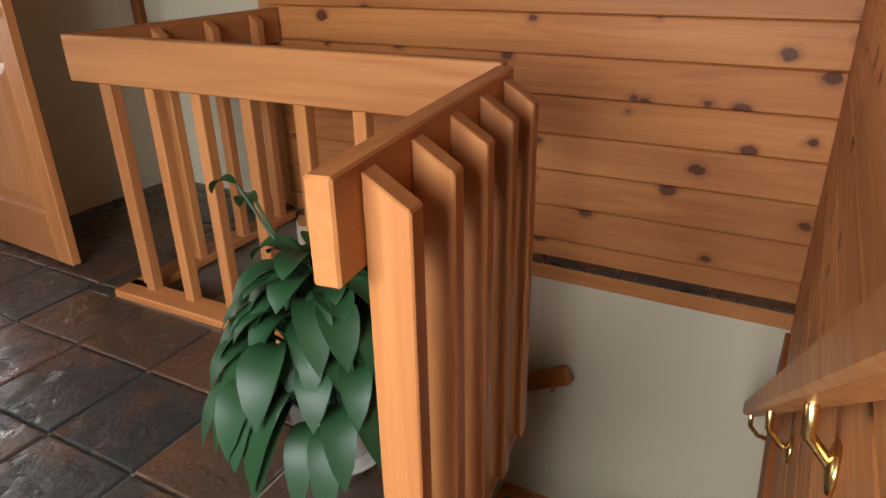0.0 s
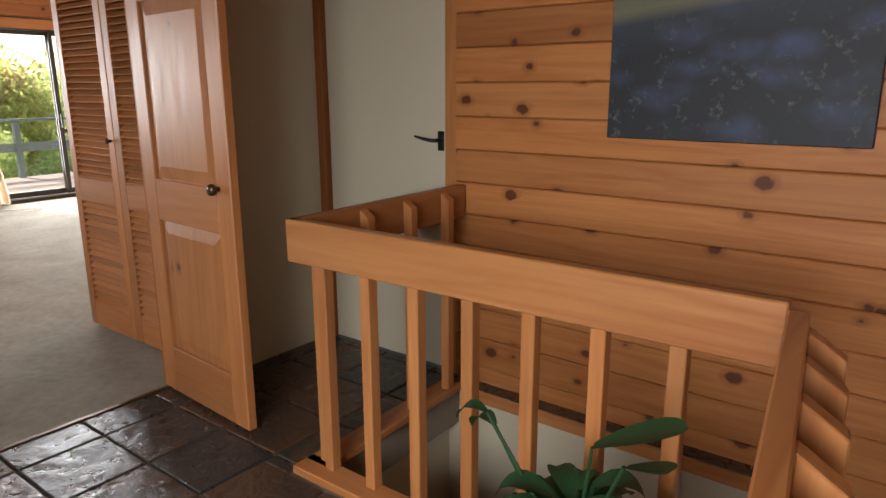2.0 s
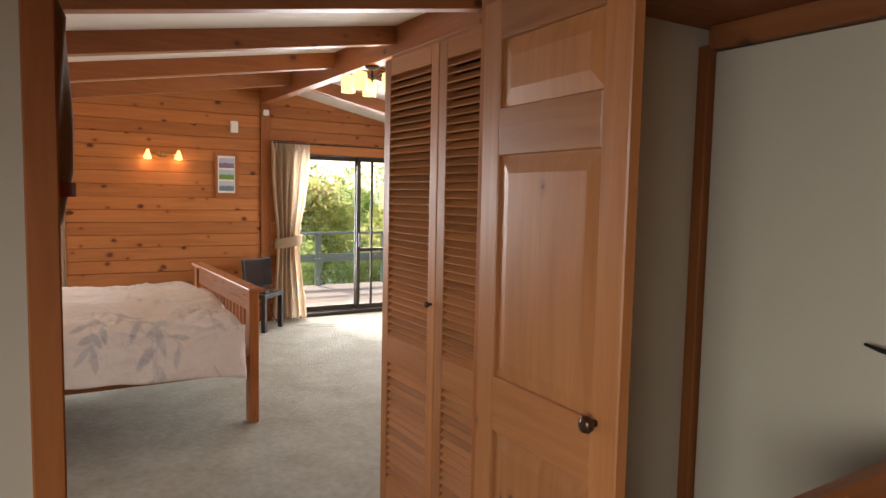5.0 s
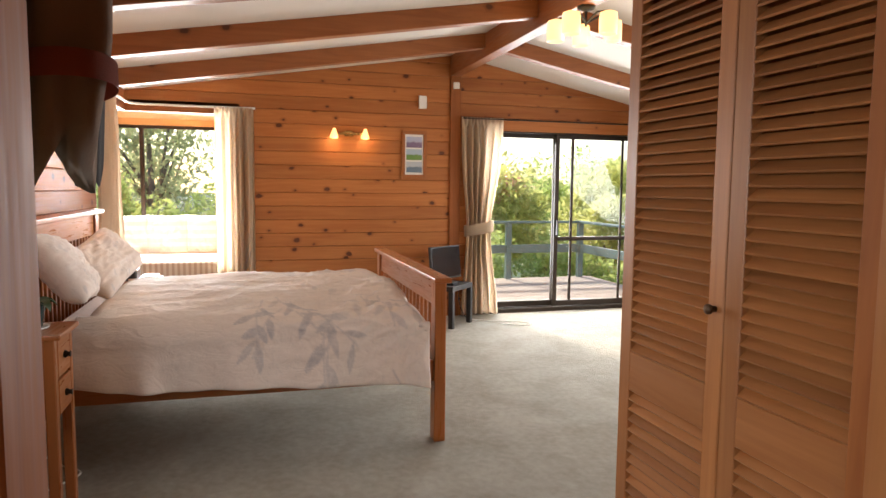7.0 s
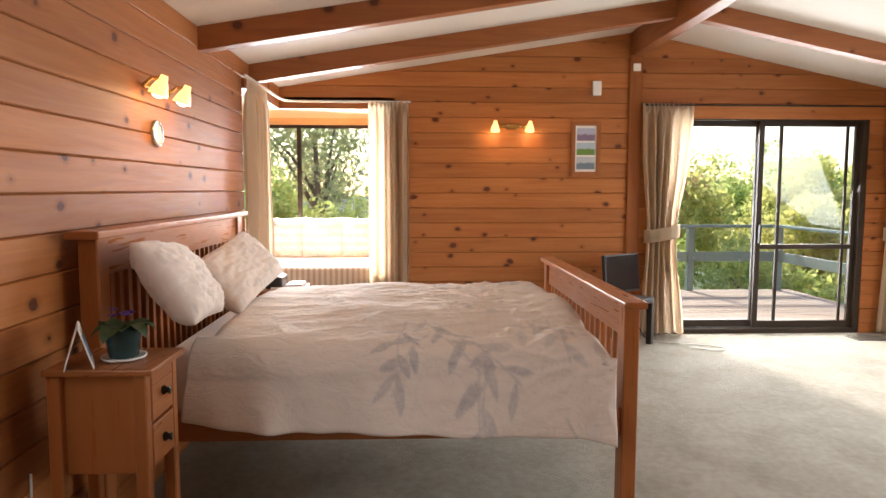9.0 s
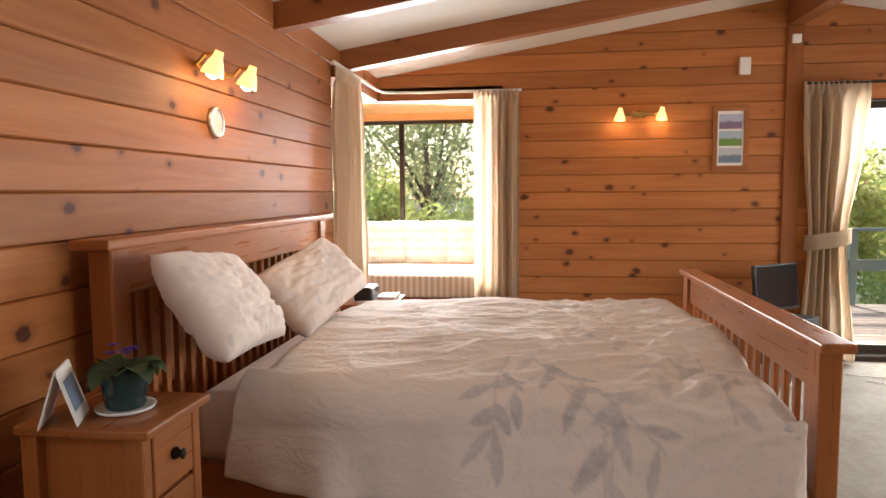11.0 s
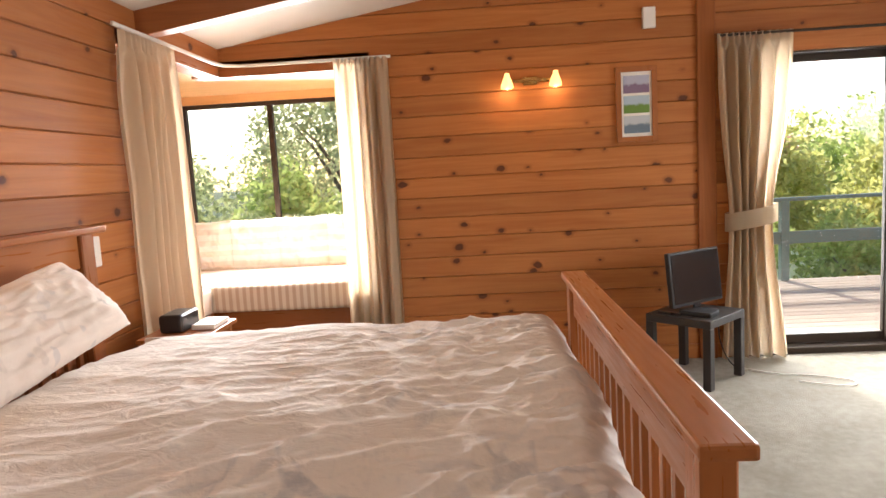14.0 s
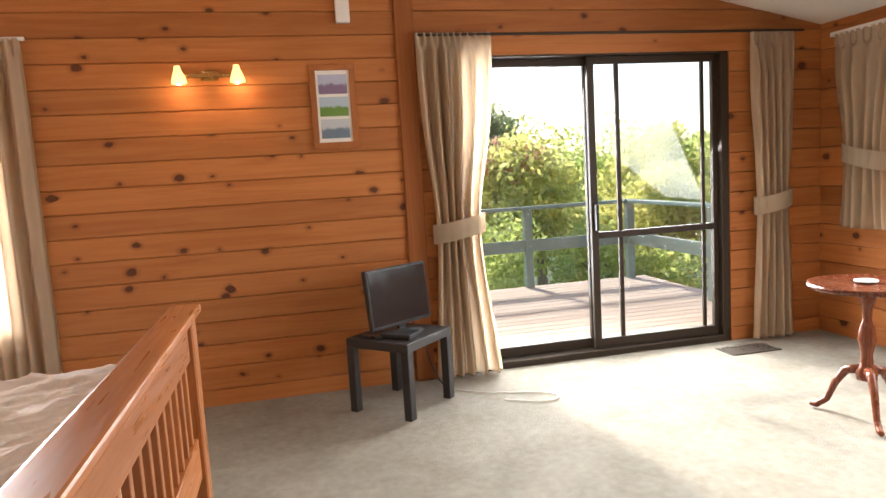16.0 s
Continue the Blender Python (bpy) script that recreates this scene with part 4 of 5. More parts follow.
def coats():
    d = thing("door_4", (-3.64, 1.37, 0), "cream door leaf standing open, hung with coats", "door", kind="structure")
    m = pose(-3.64, 1.385, 0, 0, 0, 201)
    part("leaf", moved(box(0, -0.018, 0.01, 0.675, 0.018, 2.17, 0.003), m), M_PLASTER, d)
    face = pose(0, 0, 0)
    out = pose(0, 0, 0, 0, 0, 180)
    garment("coat", "brown coat with a rust hem band hanging on the door", m @ pose(0.28, -0.02, 0) @ out, 0.38, 0.14, 2.16, 1.46, M_COAT2, 1.0, M_RED)
    garment("shoulder_bag", "black soft bag hanging over the brown coat", m @ pose(0.40, -0.12, 0) @ out, 0.15, 0.06, 2.14, 1.47, M_COAT, 4.0)
    s = thing("belt", (0, 0, 0), "thin dark brown belt dangling below the coats", "belt")
    part("band", tube([(0.56, -0.06, 1.6), (0.56, -0.055, 1.26), (0.57, -0.05, 1.08), (0.55, -0.045, 0.98), (0.58, -0.045, 0.91)], [0.011, 0.010, 0.011, 0.012, 0.009], 6), M_MAHOG, s, "", True)
    s.matrix_basis = m


coats()

# ---- bed ----
BX0, BX1, BY0, BY1 = -8.10, -6.29, 0.55, 2.72


def bed():
    b = thing("bed", ((BX0 + BX1) / 2, (BY0 + BY1) / 2, 0), "stained timber slatted bed frame with high head and foot boards", "bed")
    hx0, hx1 = -8.00, -5.93
    for x in (hx0 + 0.05, hx1 - 0.14):
        part("head_post", box(x, BY0, 0, x + 0.09, BY0 + 0.07, 1.22, 0.005), M_BED_Z, b)
    part("head_cap", box(hx0, BY0 - 0.02, 1.22, hx1, BY0 + 0.10, 1.25, 0.008, seg=2), M_BED_X, b)
    part("head_rail", box(hx0 + 0.14, BY0 + 0.015, 1.08, hx1 - 0.14, BY0 + 0.055, 1.22, 0.004), M_BED_X, b)
    part("head_rail", box(hx0 + 0.14, BY0 + 0.015, 0.45, hx1 - 0.14, BY0 + 0.055, 0.62, 0.004), M_BED_X, b)
    for i in range(22):
        x = hx0 + 0.19 + i * (hx1 - hx0 - 0.40) / 21
        part("head_slat", box(x - 0.014, BY0 + 0.025, 0.62, x + 0.014, BY0 + 0.045, 1.08, 0.002), M_BED_Z, b)
    for x in (BX0 + 0.02, BX1 - 0.11):
        part("foot_post", box(x, BY1 - 0.105, 0, x + 0.09, BY1 - 0.04, 0.905, 0.005), M_BED_Z, b)
    part("foot_cap", box(BX0 - 0.03, BY1 - 0.122, 0.905, BX1 + 0.03, BY1 - 0.024, 0.935, 0.008, seg=2), M_BED_X, b)
    part("foot_rail", box(BX0 + 0.11, BY1 - 0.09, 0.765, BX1 - 0.11, BY1 - 0.055, 0.905, 0.004), M_BED_X, b)
    part("foot_rail", box(BX0 + 0.11, BY1 - 0.09, 0.36, BX1 - 0.11, BY1 - 0.055, 0.50, 0.004), M_BED_X, b)
    for i in range(16):
        x = BX0 + 0.17 + i * (BX1 - BX0 - 0.34) / 15
        part("foot_slat", box(x - 0.014, BY1 - 0.082, 0.50, x + 0.014, BY1 - 0.063, 0.765, 0.002), M_BED_Z, b)
    for x in (BX0 + 0.04, BX1 - 0.075):
        part("side_rail", box(x, BY0 + 0.07, 0.345, x + 0.035, BY1 - 0.105, 0.465, 0.004), M_BED_Y, b)
    m = thing("mattress", ((BX0 + BX1) / 2, 1.6, 0.45), "mattress under a peach fitted sheet", "mattress")
    part("body", box(BX0 + 0.085, BY0 + 0.08, 0.44, BX1 - 0.085, BY1 - 0.15, 0.69, 0.06, seg=4), M_SHEET, m, "", True)


bed()


def sprig_print(s, y, rnd):
    """How much of the leaf print covers each spot of the unrolled cover (s across, y along)."""
    ink = np.zeros_like(s)
    sprigs = []
    for k in range(9):
        sprigs.append((rnd.uniform(0.52, 1.12), rnd.uniform(1.35, 2.45), rnd.uniform(0.7, 2.4), rnd.uniform(0.35, 0.55), 1.0))
    for k in range(9):
        sprigs.append((rnd.uniform(-1.0, 0.5), rnd.uniform(1.9, 2.6), rnd.uniform(0, 6.3), rnd.uniform(0.3, 0.45), 0.6))
    for s0, y0, ang, ln, dark in sprigs:
        ds, dy = math.sin(ang), math.cos(ang)
        u, w = (s - s0) * ds + (y - y0) * dy, -(s - s0) * dy + (y - y0) * ds
        bend = w - 0.25 * u * u
        ink = np.maximum(ink, np.where((u > -0.02) & (u < ln), np.clip(1.6 - np.abs(bend) / 0.005, 0, 1) * 0.6 * dark, 0))
        n = int(ln / 0.075)
        for i in range(n):
            uc, side = 0.05 + i * 0.075, 1 if i % 2 else -1
            la = side * rnd.uniform(0.55, 0.9)
            l2, wd = rnd.uniform(0.055, 0.08), rnd.uniform(0.018, 0.026)
            cu, cw = uc + math.cos(la) * l2, 0.25 * uc * uc + math.sin(la) * l2
            p, q = (u - cu) * math.cos(la) + (w - cw) * math.sin(la), -(u - cu) * math.sin(la) + (w - cw) * math.cos(la)
            lens = wd * np.clip(1 - (p / l2) ** 2, 0, None) - np.abs(q)
            ink = np.maximum(ink, np.clip(lens / 0.006 + 0.3, 0, 1) * dark * rnd.uniform(0.55, 1.0))
    return ink


def duvet():
    d = thing("duvet", ((BX0 + BX1) / 2, 1.7, 0.74), "rumpled peach-white duvet printed with grey-blue leaves, on the bed", "duvet")
    nu, nv = 300, 230
    half = (BX1 - BX0) / 2 - 0.01
    cx = (BX0 + BX1) / 2
    y0, y1 = 0.80, BY1 - 0.145
    arc = 0.15
    flat = half - arc
    drop = 0.175
    total = flat + arc * math.pi / 2 + drop
    pos, flatmap = [], []
    for j in range(nv + 1):
        v = j / nv
        for i in range(nu + 1):
            s = (2 * i / nu - 1) * total
            a, sg = abs(s), 1 if s > 0 else -1
            y = y0 + (y1 - y0) * v
            w = noise.noise(Vector((s * 2.2, y * 2.0, 0.3)))
            warp = 0.5 * noise.noise(Vector((s * 1.5, y * 1.5, 4.0)))
            ridge = 1 - abs(noise.noise(Vector((s * 6.2 + y * 1.9 + 2 * warp, y * 2.3 - s * 1.6 + 2 * warp, 2.7))))
            fine = 1 - abs(noise.noise(Vector((s * 13.5 + y * 4.5 + 3 * warp, y * 5.0 - s * 3.5 + 3 * warp, 7.1))))
            tiny = 1 - abs(noise.noise(Vector((s * 29.0 + y * 9, y * 13.0 - s * 8, 3.3))))
            amt = 0.30 + 0.70 * min(1.0, max(0.0, (v - 0.1) * 1.4))
            h = 0.026 * w + amt * (0.026 * (ridge ** 3 - 0.45) + 0.022 * (fine ** 3 - 0.5) * (0.35 + 0.65 * v) + 0.008 * (tiny ** 2 - 0.6) * v)
            if a > flat:
                k = min(1.0, (a - flat) / (arc * 1.57))
                h = h * (1 - 0.35 * k) + 0.012 * k * noise.noise(Vector((s * 3.0, y * 3.5, 8.0)))
            if a <= flat:
                x, z = s, 0.762 + 0.045 * (1 - (a / flat) ** 2) + h
            elif a <= flat + arc * math.pi / 2:
                t = (a - flat) / arc
                x, z = sg * (flat + arc * math.sin(t) + h * math.sin(t)), 0.762 - arc * (1 - math.cos(t)) + h * math.cos(t)
            else:
                t = a - flat - arc * math.pi / 2
                wave = (0.022 * math.sin(y * 8 + 3 * w) + 0.010 * math.sin(y * 23 + 6 * w + s)) * (t / drop)
                hem = 1 + 0.15 * noise.noise(Vector((y * 2.0, sg * 3.0, 5.0))) + 0.50 * v
                x, z = sg * (flat + arc + 0.06 * min(1.0, t / 0.16) + wave + h * (1.0 - 0.5 * min(1.0, t / 0.1))), 0.762 - arc - t * hem
            z -= (1 - min(1.0, v / 0.06)) ** 2 * 0.09 * (1 if a < flat else 0.0)
            if a < flat + arc:
                z -= max(0.0, (v - 0.94) / 0.06) ** 2 * 0.09
            pos.append((cx + x, y + 0.03 * w, z))
            flatmap.append((s, y))
    p = np.array(pos).reshape(nv + 1, nu + 1, 3)
    nrm = np.cross(np.gradient(p, axis=1), np.gradient(p, axis=0))
    nrm /= np.linalg.norm(nrm, axis=2, keepdims=True) + 1e-9
    under = p - nrm * 0.022
    n1 = (nv + 1) * (nu + 1)
    idx = np.arange(n1).reshape(nv + 1, nu + 1)
    q = np.stack([idx[:-1, :-1], idx[:-1, 1:], idx[1:, 1:], idx[1:, :-1]], axis=2).reshape(-1, 4)
    rim = np.concatenate([idx[0, :], idx[1:, -1], idx[-1, -2::-1], idx[-2:0:-1, 0]])
    nxt = np.roll(rim, -1)
    edge = np.stack([rim, rim + n1, nxt + n1, nxt], axis=1)
    verts = np.concatenate([p.reshape(-1, 3), under.reshape(-1, 3)]) - np.array(d.location)
    me = bpy.data.meshes.new("cover")
    me.from_pydata(verts.tolist(), [], np.concatenate([q, (q + n1)[:, ::-1], edge]).tolist())
    fm = np.array(flatmap)
    ink = sprig_print(fm[:, 0], fm[:, 1], random.Random(12))
    at = me.attributes.new("sprigs", "FLOAT", "POINT")
    at.data.foreach_set("value", np.concatenate([ink, ink]).astype(np.float32))
    me.polygons.foreach_set("use_smooth", [True] * len(me.polygons))
    me.materials.append(M_DUVET)
    ob = new("cover", me)
    ob.parent = d


duvet()


def cushion_mesh(w, h, t, seed=0, n=36, puff=0.42):
    """A soft pillow, w by h, t thick, flat in the local xz plane, with pinched corners and creases."""
    bm = bmesh.new()
    grids = []
    for s in (1, -1):
        g = []
        for j in range(n + 1):
            row = []
            for i in range(n + 1):
                u, v = 2 * i / n - 1, 2 * j / n - 1
                f = max(0.0, (1 - abs(u) ** 3.0)) ** puff * max(0.0, (1 - abs(v) ** 3.0)) ** puff
                pinch_x = 1 - 0.07 * (1 - u * u) * 0 - 0.06 * (1 - abs(u) ** 3) * abs(v) ** 3 * 0
                x = u * w / 2 * (1 - 0.05 * (1 - v * v) * abs(u) ** 6 * -1 - 0.05 * (1 - abs(v)) * abs(u) ** 4)
                z = v * h / 2 * (1 - 0.06 * (1 - abs(u)) * abs(v) ** 4)
                cr = 0.020 * noise.noise(Vector((u * 2.4 + seed, v * 2.4, s * 3.0))) + 0.020 * (1 - abs(noise.noise(Vector((u * 4 + v * 2 + seed, v * 5 - u * 2, s + 9.0))))) ** 3
                row.append(bm.verts.new((x, s * (t / 2 * f + cr * f), z)))
            g.append(row)
        grids.append(g)
        for j in range(n):
            for i in range(n):
                q = (g[j][i], g[j][i + 1], g[j + 1][i + 1], g[j + 1][i])
                bm.faces.new(q if s > 0 else q[::-1])
    bmesh.ops.remove_doubles(bm, verts=bm.verts, dist=0.0005)
    return bm


def pillow(at, turn, w, h, t, seed, mat, label, name="pillow", group="pillows on the bed"):
    p = thing(name, (0, 0, 0), label, name, group)
    part("cover", cushion_mesh(w, h, t, seed), mat, p, "", True)
    p.matrix_basis = pose(*at, *turn)


pillow((-6.33, 0.79, 1.02), (36, -6, 8), 0.68, 0.37, 0.15, 1.0, M_PILLOW, "plump pale pillow with leaf print, leaning on the headboard")
pillow((-7.20, 0.80, 0.965), (44, 9, -5), 0.74, 0.34, 0.15, 5.0, M_PILLOW, "peach pillow with leaf print, leaning on the headboard")

# ---- bedside ----


def nightstand(x0, x1, y0, y1, top, tilt=0):
    c = thing("nightstand", ((x0 + x1) / 2, (y0 + y1) / 2, 0), "orange-brown timber bedside cabinet with two drawers on splayed legs", "nightstand", "bedside cabinets")
    part("top", box(x0 - 0.015, y0, top - 0.022, x1 + 0.015, y1 + 0.02, top, 0.006, seg=2), M_BED_X, c)
    bot = top - 0.345
    part("body", box(x0 + 0.03, y0 + 0.01, bot, x1 - 0.03, y1 - 0.02, top - 0.022, 0.003), M_BED_Z, c)
    for i, x in enumerate((x0, x1 - 0.04)):
        for y in (y0 + 0.005, y1 - 0.045):
            part("leg", box(x, y, 0, x + 0.04, y + 0.04, top - 0.022, 0.004), M_BED_Z, c)
    for lo, hi in ((bot + 0.015, bot + 0.15), (bot + 0.162, top - 0.03)):
        dr = part("drawer", box(x0 + 0.045, y1 - 0.02, lo, x1 - 0.045, y1 - 0.004, hi, 0.003), M_BED_X, c)
        part("pull", moved(lathe([(0.014, 0), (0.016, 0.006), (0.008, 0.016), (0.014, 0.024)], (0, 0, 0), 12), pose((x0 + x1) / 2, y1 - 0.004, (lo + hi) / 2, -90)), M_IRON, dr, "dark iron pull", True)


nightstand(-5.885, -5.62, YB + 0.14, 0.92, 0.85)
nightstand(-8.60, -8.20, YB + 0.15, 0.93, 0.69)


def violet():
    c = Vector((-5.745, 0.80, 0.8505))
    p = thing("potted_violet", c, "small flowering violet in a dark glazed pot on a white saucer", "plant")
    part("saucer", lathe([(0.045, 0), (0.066, 0.004), (0.07, 0.012), (0.06, 0.008)], c, 24), M_POTW, p, "white saucer", True)
    part("pot", lathe([(0.042, 0.008), (0.046, 0.014), (0.058, 0.095), (0.06, 0.11), (0.052, 0.11), (0.05, 0.095)], c, 24), M_POT, p, "", True)
    part("soil", lathe([(0.001, 0.094), (0.051, 0.095), (0.05, 0.1), (0.001, 0.1)], c, 16), M_SOIL, p)
    rnd = random.Random(9)
    for i in range(16):
        bm = bmesh.new()
        a = i * 2.4
        blade(c + Vector((0.015 * math.cos(a), 0.015 * math.sin(a), 0.10)), a, rnd.uniform(0.07, 0.12), 0.028, rnd.uniform(0.45, 1.0), rnd, bm)
        part("leaf", bm, M_LEAF2, p, "", True)
    for i in range(7):
        q = c + Vector((rnd.uniform(-0.03, 0.03), rnd.uniform(-0.03, 0.03), 0.155 + rnd.uniform(-0.012, 0.015)))
        bm = bmesh.new()
        for k in range(5):
            a = 2 * math.pi * k / 5
            blade(q, a, 0.018, 0.008, 0.4, rnd, bm)
        part("flower", bm, M_PETAL, p, "purple flower")


violet()


def photo_card():
    c = thing("desk_calendar", (-5.655, 0.70, 0.85), "small folded picture card standing like a tent", "card")
    m = pose(-5.66, 0.70, 0.8505, 0, 0, 25)
    part("front", moved(box(-0.065, -0.0015, 0, 0.065, 0.0015, 0.135), m @ pose(0, 0.04, 0, 17)), M_PLASTIC, c)
    part("back", moved(box(-0.065, -0.0015, 0, 0.065, 0.0015, 0.135), m @ pose(0, -0.04, 0, -17)), M_PLASTIC, c)
    part("picture", moved(box(-0.045, 0.002, 0.03, 0.045, 0.003, 0.105), m @ pose(0, 0.04, 0, 17)), plain("blue_view_print", (0.22, 0.33, 0.48), 0.5, vary=0.5, scale=25), c, "small blue landscape picture")


photo_card()


def radio():
    r = thing("clock_radio", (-8.38, 0.74, 0.69), "dark wedge-shaped bedside radio", "radio")
    part("body", box(-8.50, 0.68, 0.6905, -8.30, 0.80, 0.78, 0.02, seg=3), M_BLACK, r)
    k = thing("book", (-8.45, 0.87, 0.69), "thin pale book lying on the bedside cabinet", "book")
    part("cover", box(-8.55, 0.815, 0.6905, -8.36, 0.93, 0.715, 0.002), M_PLASTIC, k)


radio()

# ---- wall fittings ----


def spot_bar(at, turn, gap, label):
    """Two small bell lamps on a brass bar; local x along the wall, -y into the room."""
    s = thing("wall_light", (0, 0, 0), label, "wall light", "twin wall lights")
    part("bar", box(-gap / 2, -0.03, -0.012, gap / 2, -0.012, 0.012, 0.004), M_BRASS, s, "brass bar")
    part("back_plate", box(-0.05, -0.013, -0.028, 0.05, 0.0, 0.028, 0.004), M_BRASS, s)
    for x in (-gap / 2, gap / 2):
        arm = part("arm", tube([(x, -0.02, 0.0), (x, -0.06, 0.035), (x, -0.10, 0.03)], 0.008, 8), M_BRASS, s)
        cup = part("shade", moved(lathe([(0.016, 0.045), (0.02, 0.02), (0.030, 0.0), (0.040, -0.03), (0.044, -0.05), (0.041, -0.05), (0.036, -0.028)], (0, 0, 0), 20), pose(x, -0.10, 0.0, 22)), M_AMBER, s, "small amber glass bell shade", True)
        part("bulb", moved(lathe([(0.012, 0.0), (0.022, -0.02), (0.027, -0.04), (0.02, -0.056), (0.006, -0.062)], (0, 0, 0), 16), pose(x, -0.10, 0.0, 22)), M_BULB, cup, "lit warm bulb", True)
    s.matrix_basis = pose(*at, *turn)
    for x in (-gap / 2, gap / 2):
        lamp("wall_bulb", "POINT", pose(*at, *turn) @ pose(x, -0.125, -0.075), 0.55, (1.0, 0.60, 0.26), radius=0.03)


spot_bar((-6.87, YB + 0.024, 1.865), (0, 0, 180), 0.31, "brass twin spot light with amber shades, lit, on the bed wall")
spot_bar((GX + 0.024, 2.635, 1.975), (0, 0, 90), 0.32, "brass twin spot light with amber shades, lit, on the gable wall")


def chandelier():
    c = Vector((-6.92, RIDGE_Y, 2.475))
    s = thing("chandelier", (c.x, c.y, 2.63), "five-armed ceiling light with lit cream glass shades under the ridge beam", "chandelier")
    part("ceiling_rose", lathe([(0.06, 0.0), (0.06, -0.015), (0.03, -0.03), (0.012, -0.035)], (c.x, c.y, 2.63), 20), M_IRON, s, "", True)
    part("stem", tube([(c.x, c.y, 2.605), (c.x, c.y, 2.50)], 0.009, 8), M_IRON, s)
    for k in range(5):
        a = 2 * math.pi * k / 5 + 0.3
        e = c + Vector((0.20 * math.cos(a), 0.20 * math.sin(a), 0.085))
        part("arm", tube([(c.x, c.y, 2.52), c + Vector((0.1 * math.cos(a), 0.1 * math.sin(a), 0.10)), e], 0.007, 8), M_IRON, s)
        part("shade", lathe([(0.022, 0.0), (0.055, -0.012), (0.060, -0.05), (0.058, -0.145), (0.054, -0.145), (0.05, -0.03)], e, 20), M_SHADE, s, "cream glass cylinder shade, lit", True)
    lamp("chandelier_bulbs", "POINT", Matrix.Translation(c + Vector((0, 0, -0.08))), 2.5, (1.0, 0.72, 0.4), radius=0.12)


chandelier()


def small_fittings():
    p = thing("wall_dial", (-6.89, YB + 0.022, 1.66), "small round silver wall dial", "thermometer")
    part("rim", moved(lathe([(0.062, 0.0), (0.064, 0.012), (0.058, 0.019), (0.051, 0.019), (0.05, 0.008)], (0, 0, 0), 28), pose(-6.89, YB + 0.022, 1.66, -90)), M_SILVER, p, "", True)
    part("face", moved(lathe([(0.05, 0.0), (0.05, 0.013), (0.001, 0.0135)], (0, 0, 0), 28), pose(-6.89, YB + 0.022, 1.66, -90)), M_PLASTIC, p, "pale dial face")
    s = thing("sensor", (GX + 0.022, 3.43, 2.33), "white alarm sensor box on the gable wall", "sensor")
    part("body", box(GX + 0.022, 3.387, 2.265, GX + 0.06, 3.472, 2.40, 0.008, seg=2), M_PLASTIC, s)
    s = thing("sensor", (GX + 0.05, RIDGE_Y, 2.53), "small white box on the ridge post", "sensor")
    part("body", box(GX + 0.045, RIDGE_Y - 0.035, 2.49, GX + 0.07, RIDGE_Y + 0.035, 2.56, 0.006), M_PLASTIC, s)
    s = thing("light_switch", (-8.13, YB + 0.022, 1.12), "white switch plate beside the headboard", "switch")
    part("plate", box(-8.19, YB + 0.022, 1.05, -8.07, YB + 0.034, 1.19, 0.004), M_PLASTIC, s)
    part("rocker", box(-8.145, YB + 0.034, 1.095, -8.115, YB + 0.04, 1.145, 0.002), M_PLASTIC, s)


small_fittings()


def triple_picture():
    x = GX + 0.022
    p = thing("picture_frame", (x, 3.34, 1.525), "brown timber frame with three small landscape photos", "picture")
    y0, y1, z0, z1 = 3.204, 3.476, 1.525, 2.025
    for a, b, lo, hi in ((y0, y1, z1 - 0.035, z1), (y0, y1, z0, z0 + 0.035), (y0, y0 + 0.035, z0 + 0.035, z1 - 0.035), (y1 - 0.035, y1, z0 + 0.035, z1 - 0.035)):
        part("frame_bar", box(x, a, lo, x + 0.022, b, hi, 0.003), M_BED_Z, p)
    part("mat", box(x + 0.002, y0 + 0.03, z0 + 0.03, x + 0.010, y1 - 0.03, z1 - 0.03), M_PLASTIC, p, "white mount")
    for i, (sky_c, land) in enumerate((((0.42, 0.46, 0.60), (0.20, 0.14, 0.24)), ((0.40, 0.52, 0.62), (0.13, 0.26, 0.05)), ((0.50, 0.55, 0.60), (0.14, 0.20, 0.27)))):
        lo = z1 - 0.175 - i * 0.133
        t = Tree("landscape_print")
        tc = t.add("TexCoord")
        sep = t.add("SeparateXYZ")
        t.join(tc.outputs["Object"], sep.inputs[0])
        f = t.math("ADD", t.math("SUBTRACT", sep.outputs[2], lo + 0.035 - 1.525), t.math("MULTIPLY", t.noise(t.coords(), 18, 3), 0.06))
        part("photo", box(x + 0.010, y0 + 0.05, lo, x + 0.012, y1 - 0.05, lo + 0.115), t.done(t.ramp(f, (0.045, land), (0.06, sky_c)), 0.3), p, ("purple lake photo", "green hill photo", "blue mountain photo")[i])


triple_picture()

# ---- curtains ----


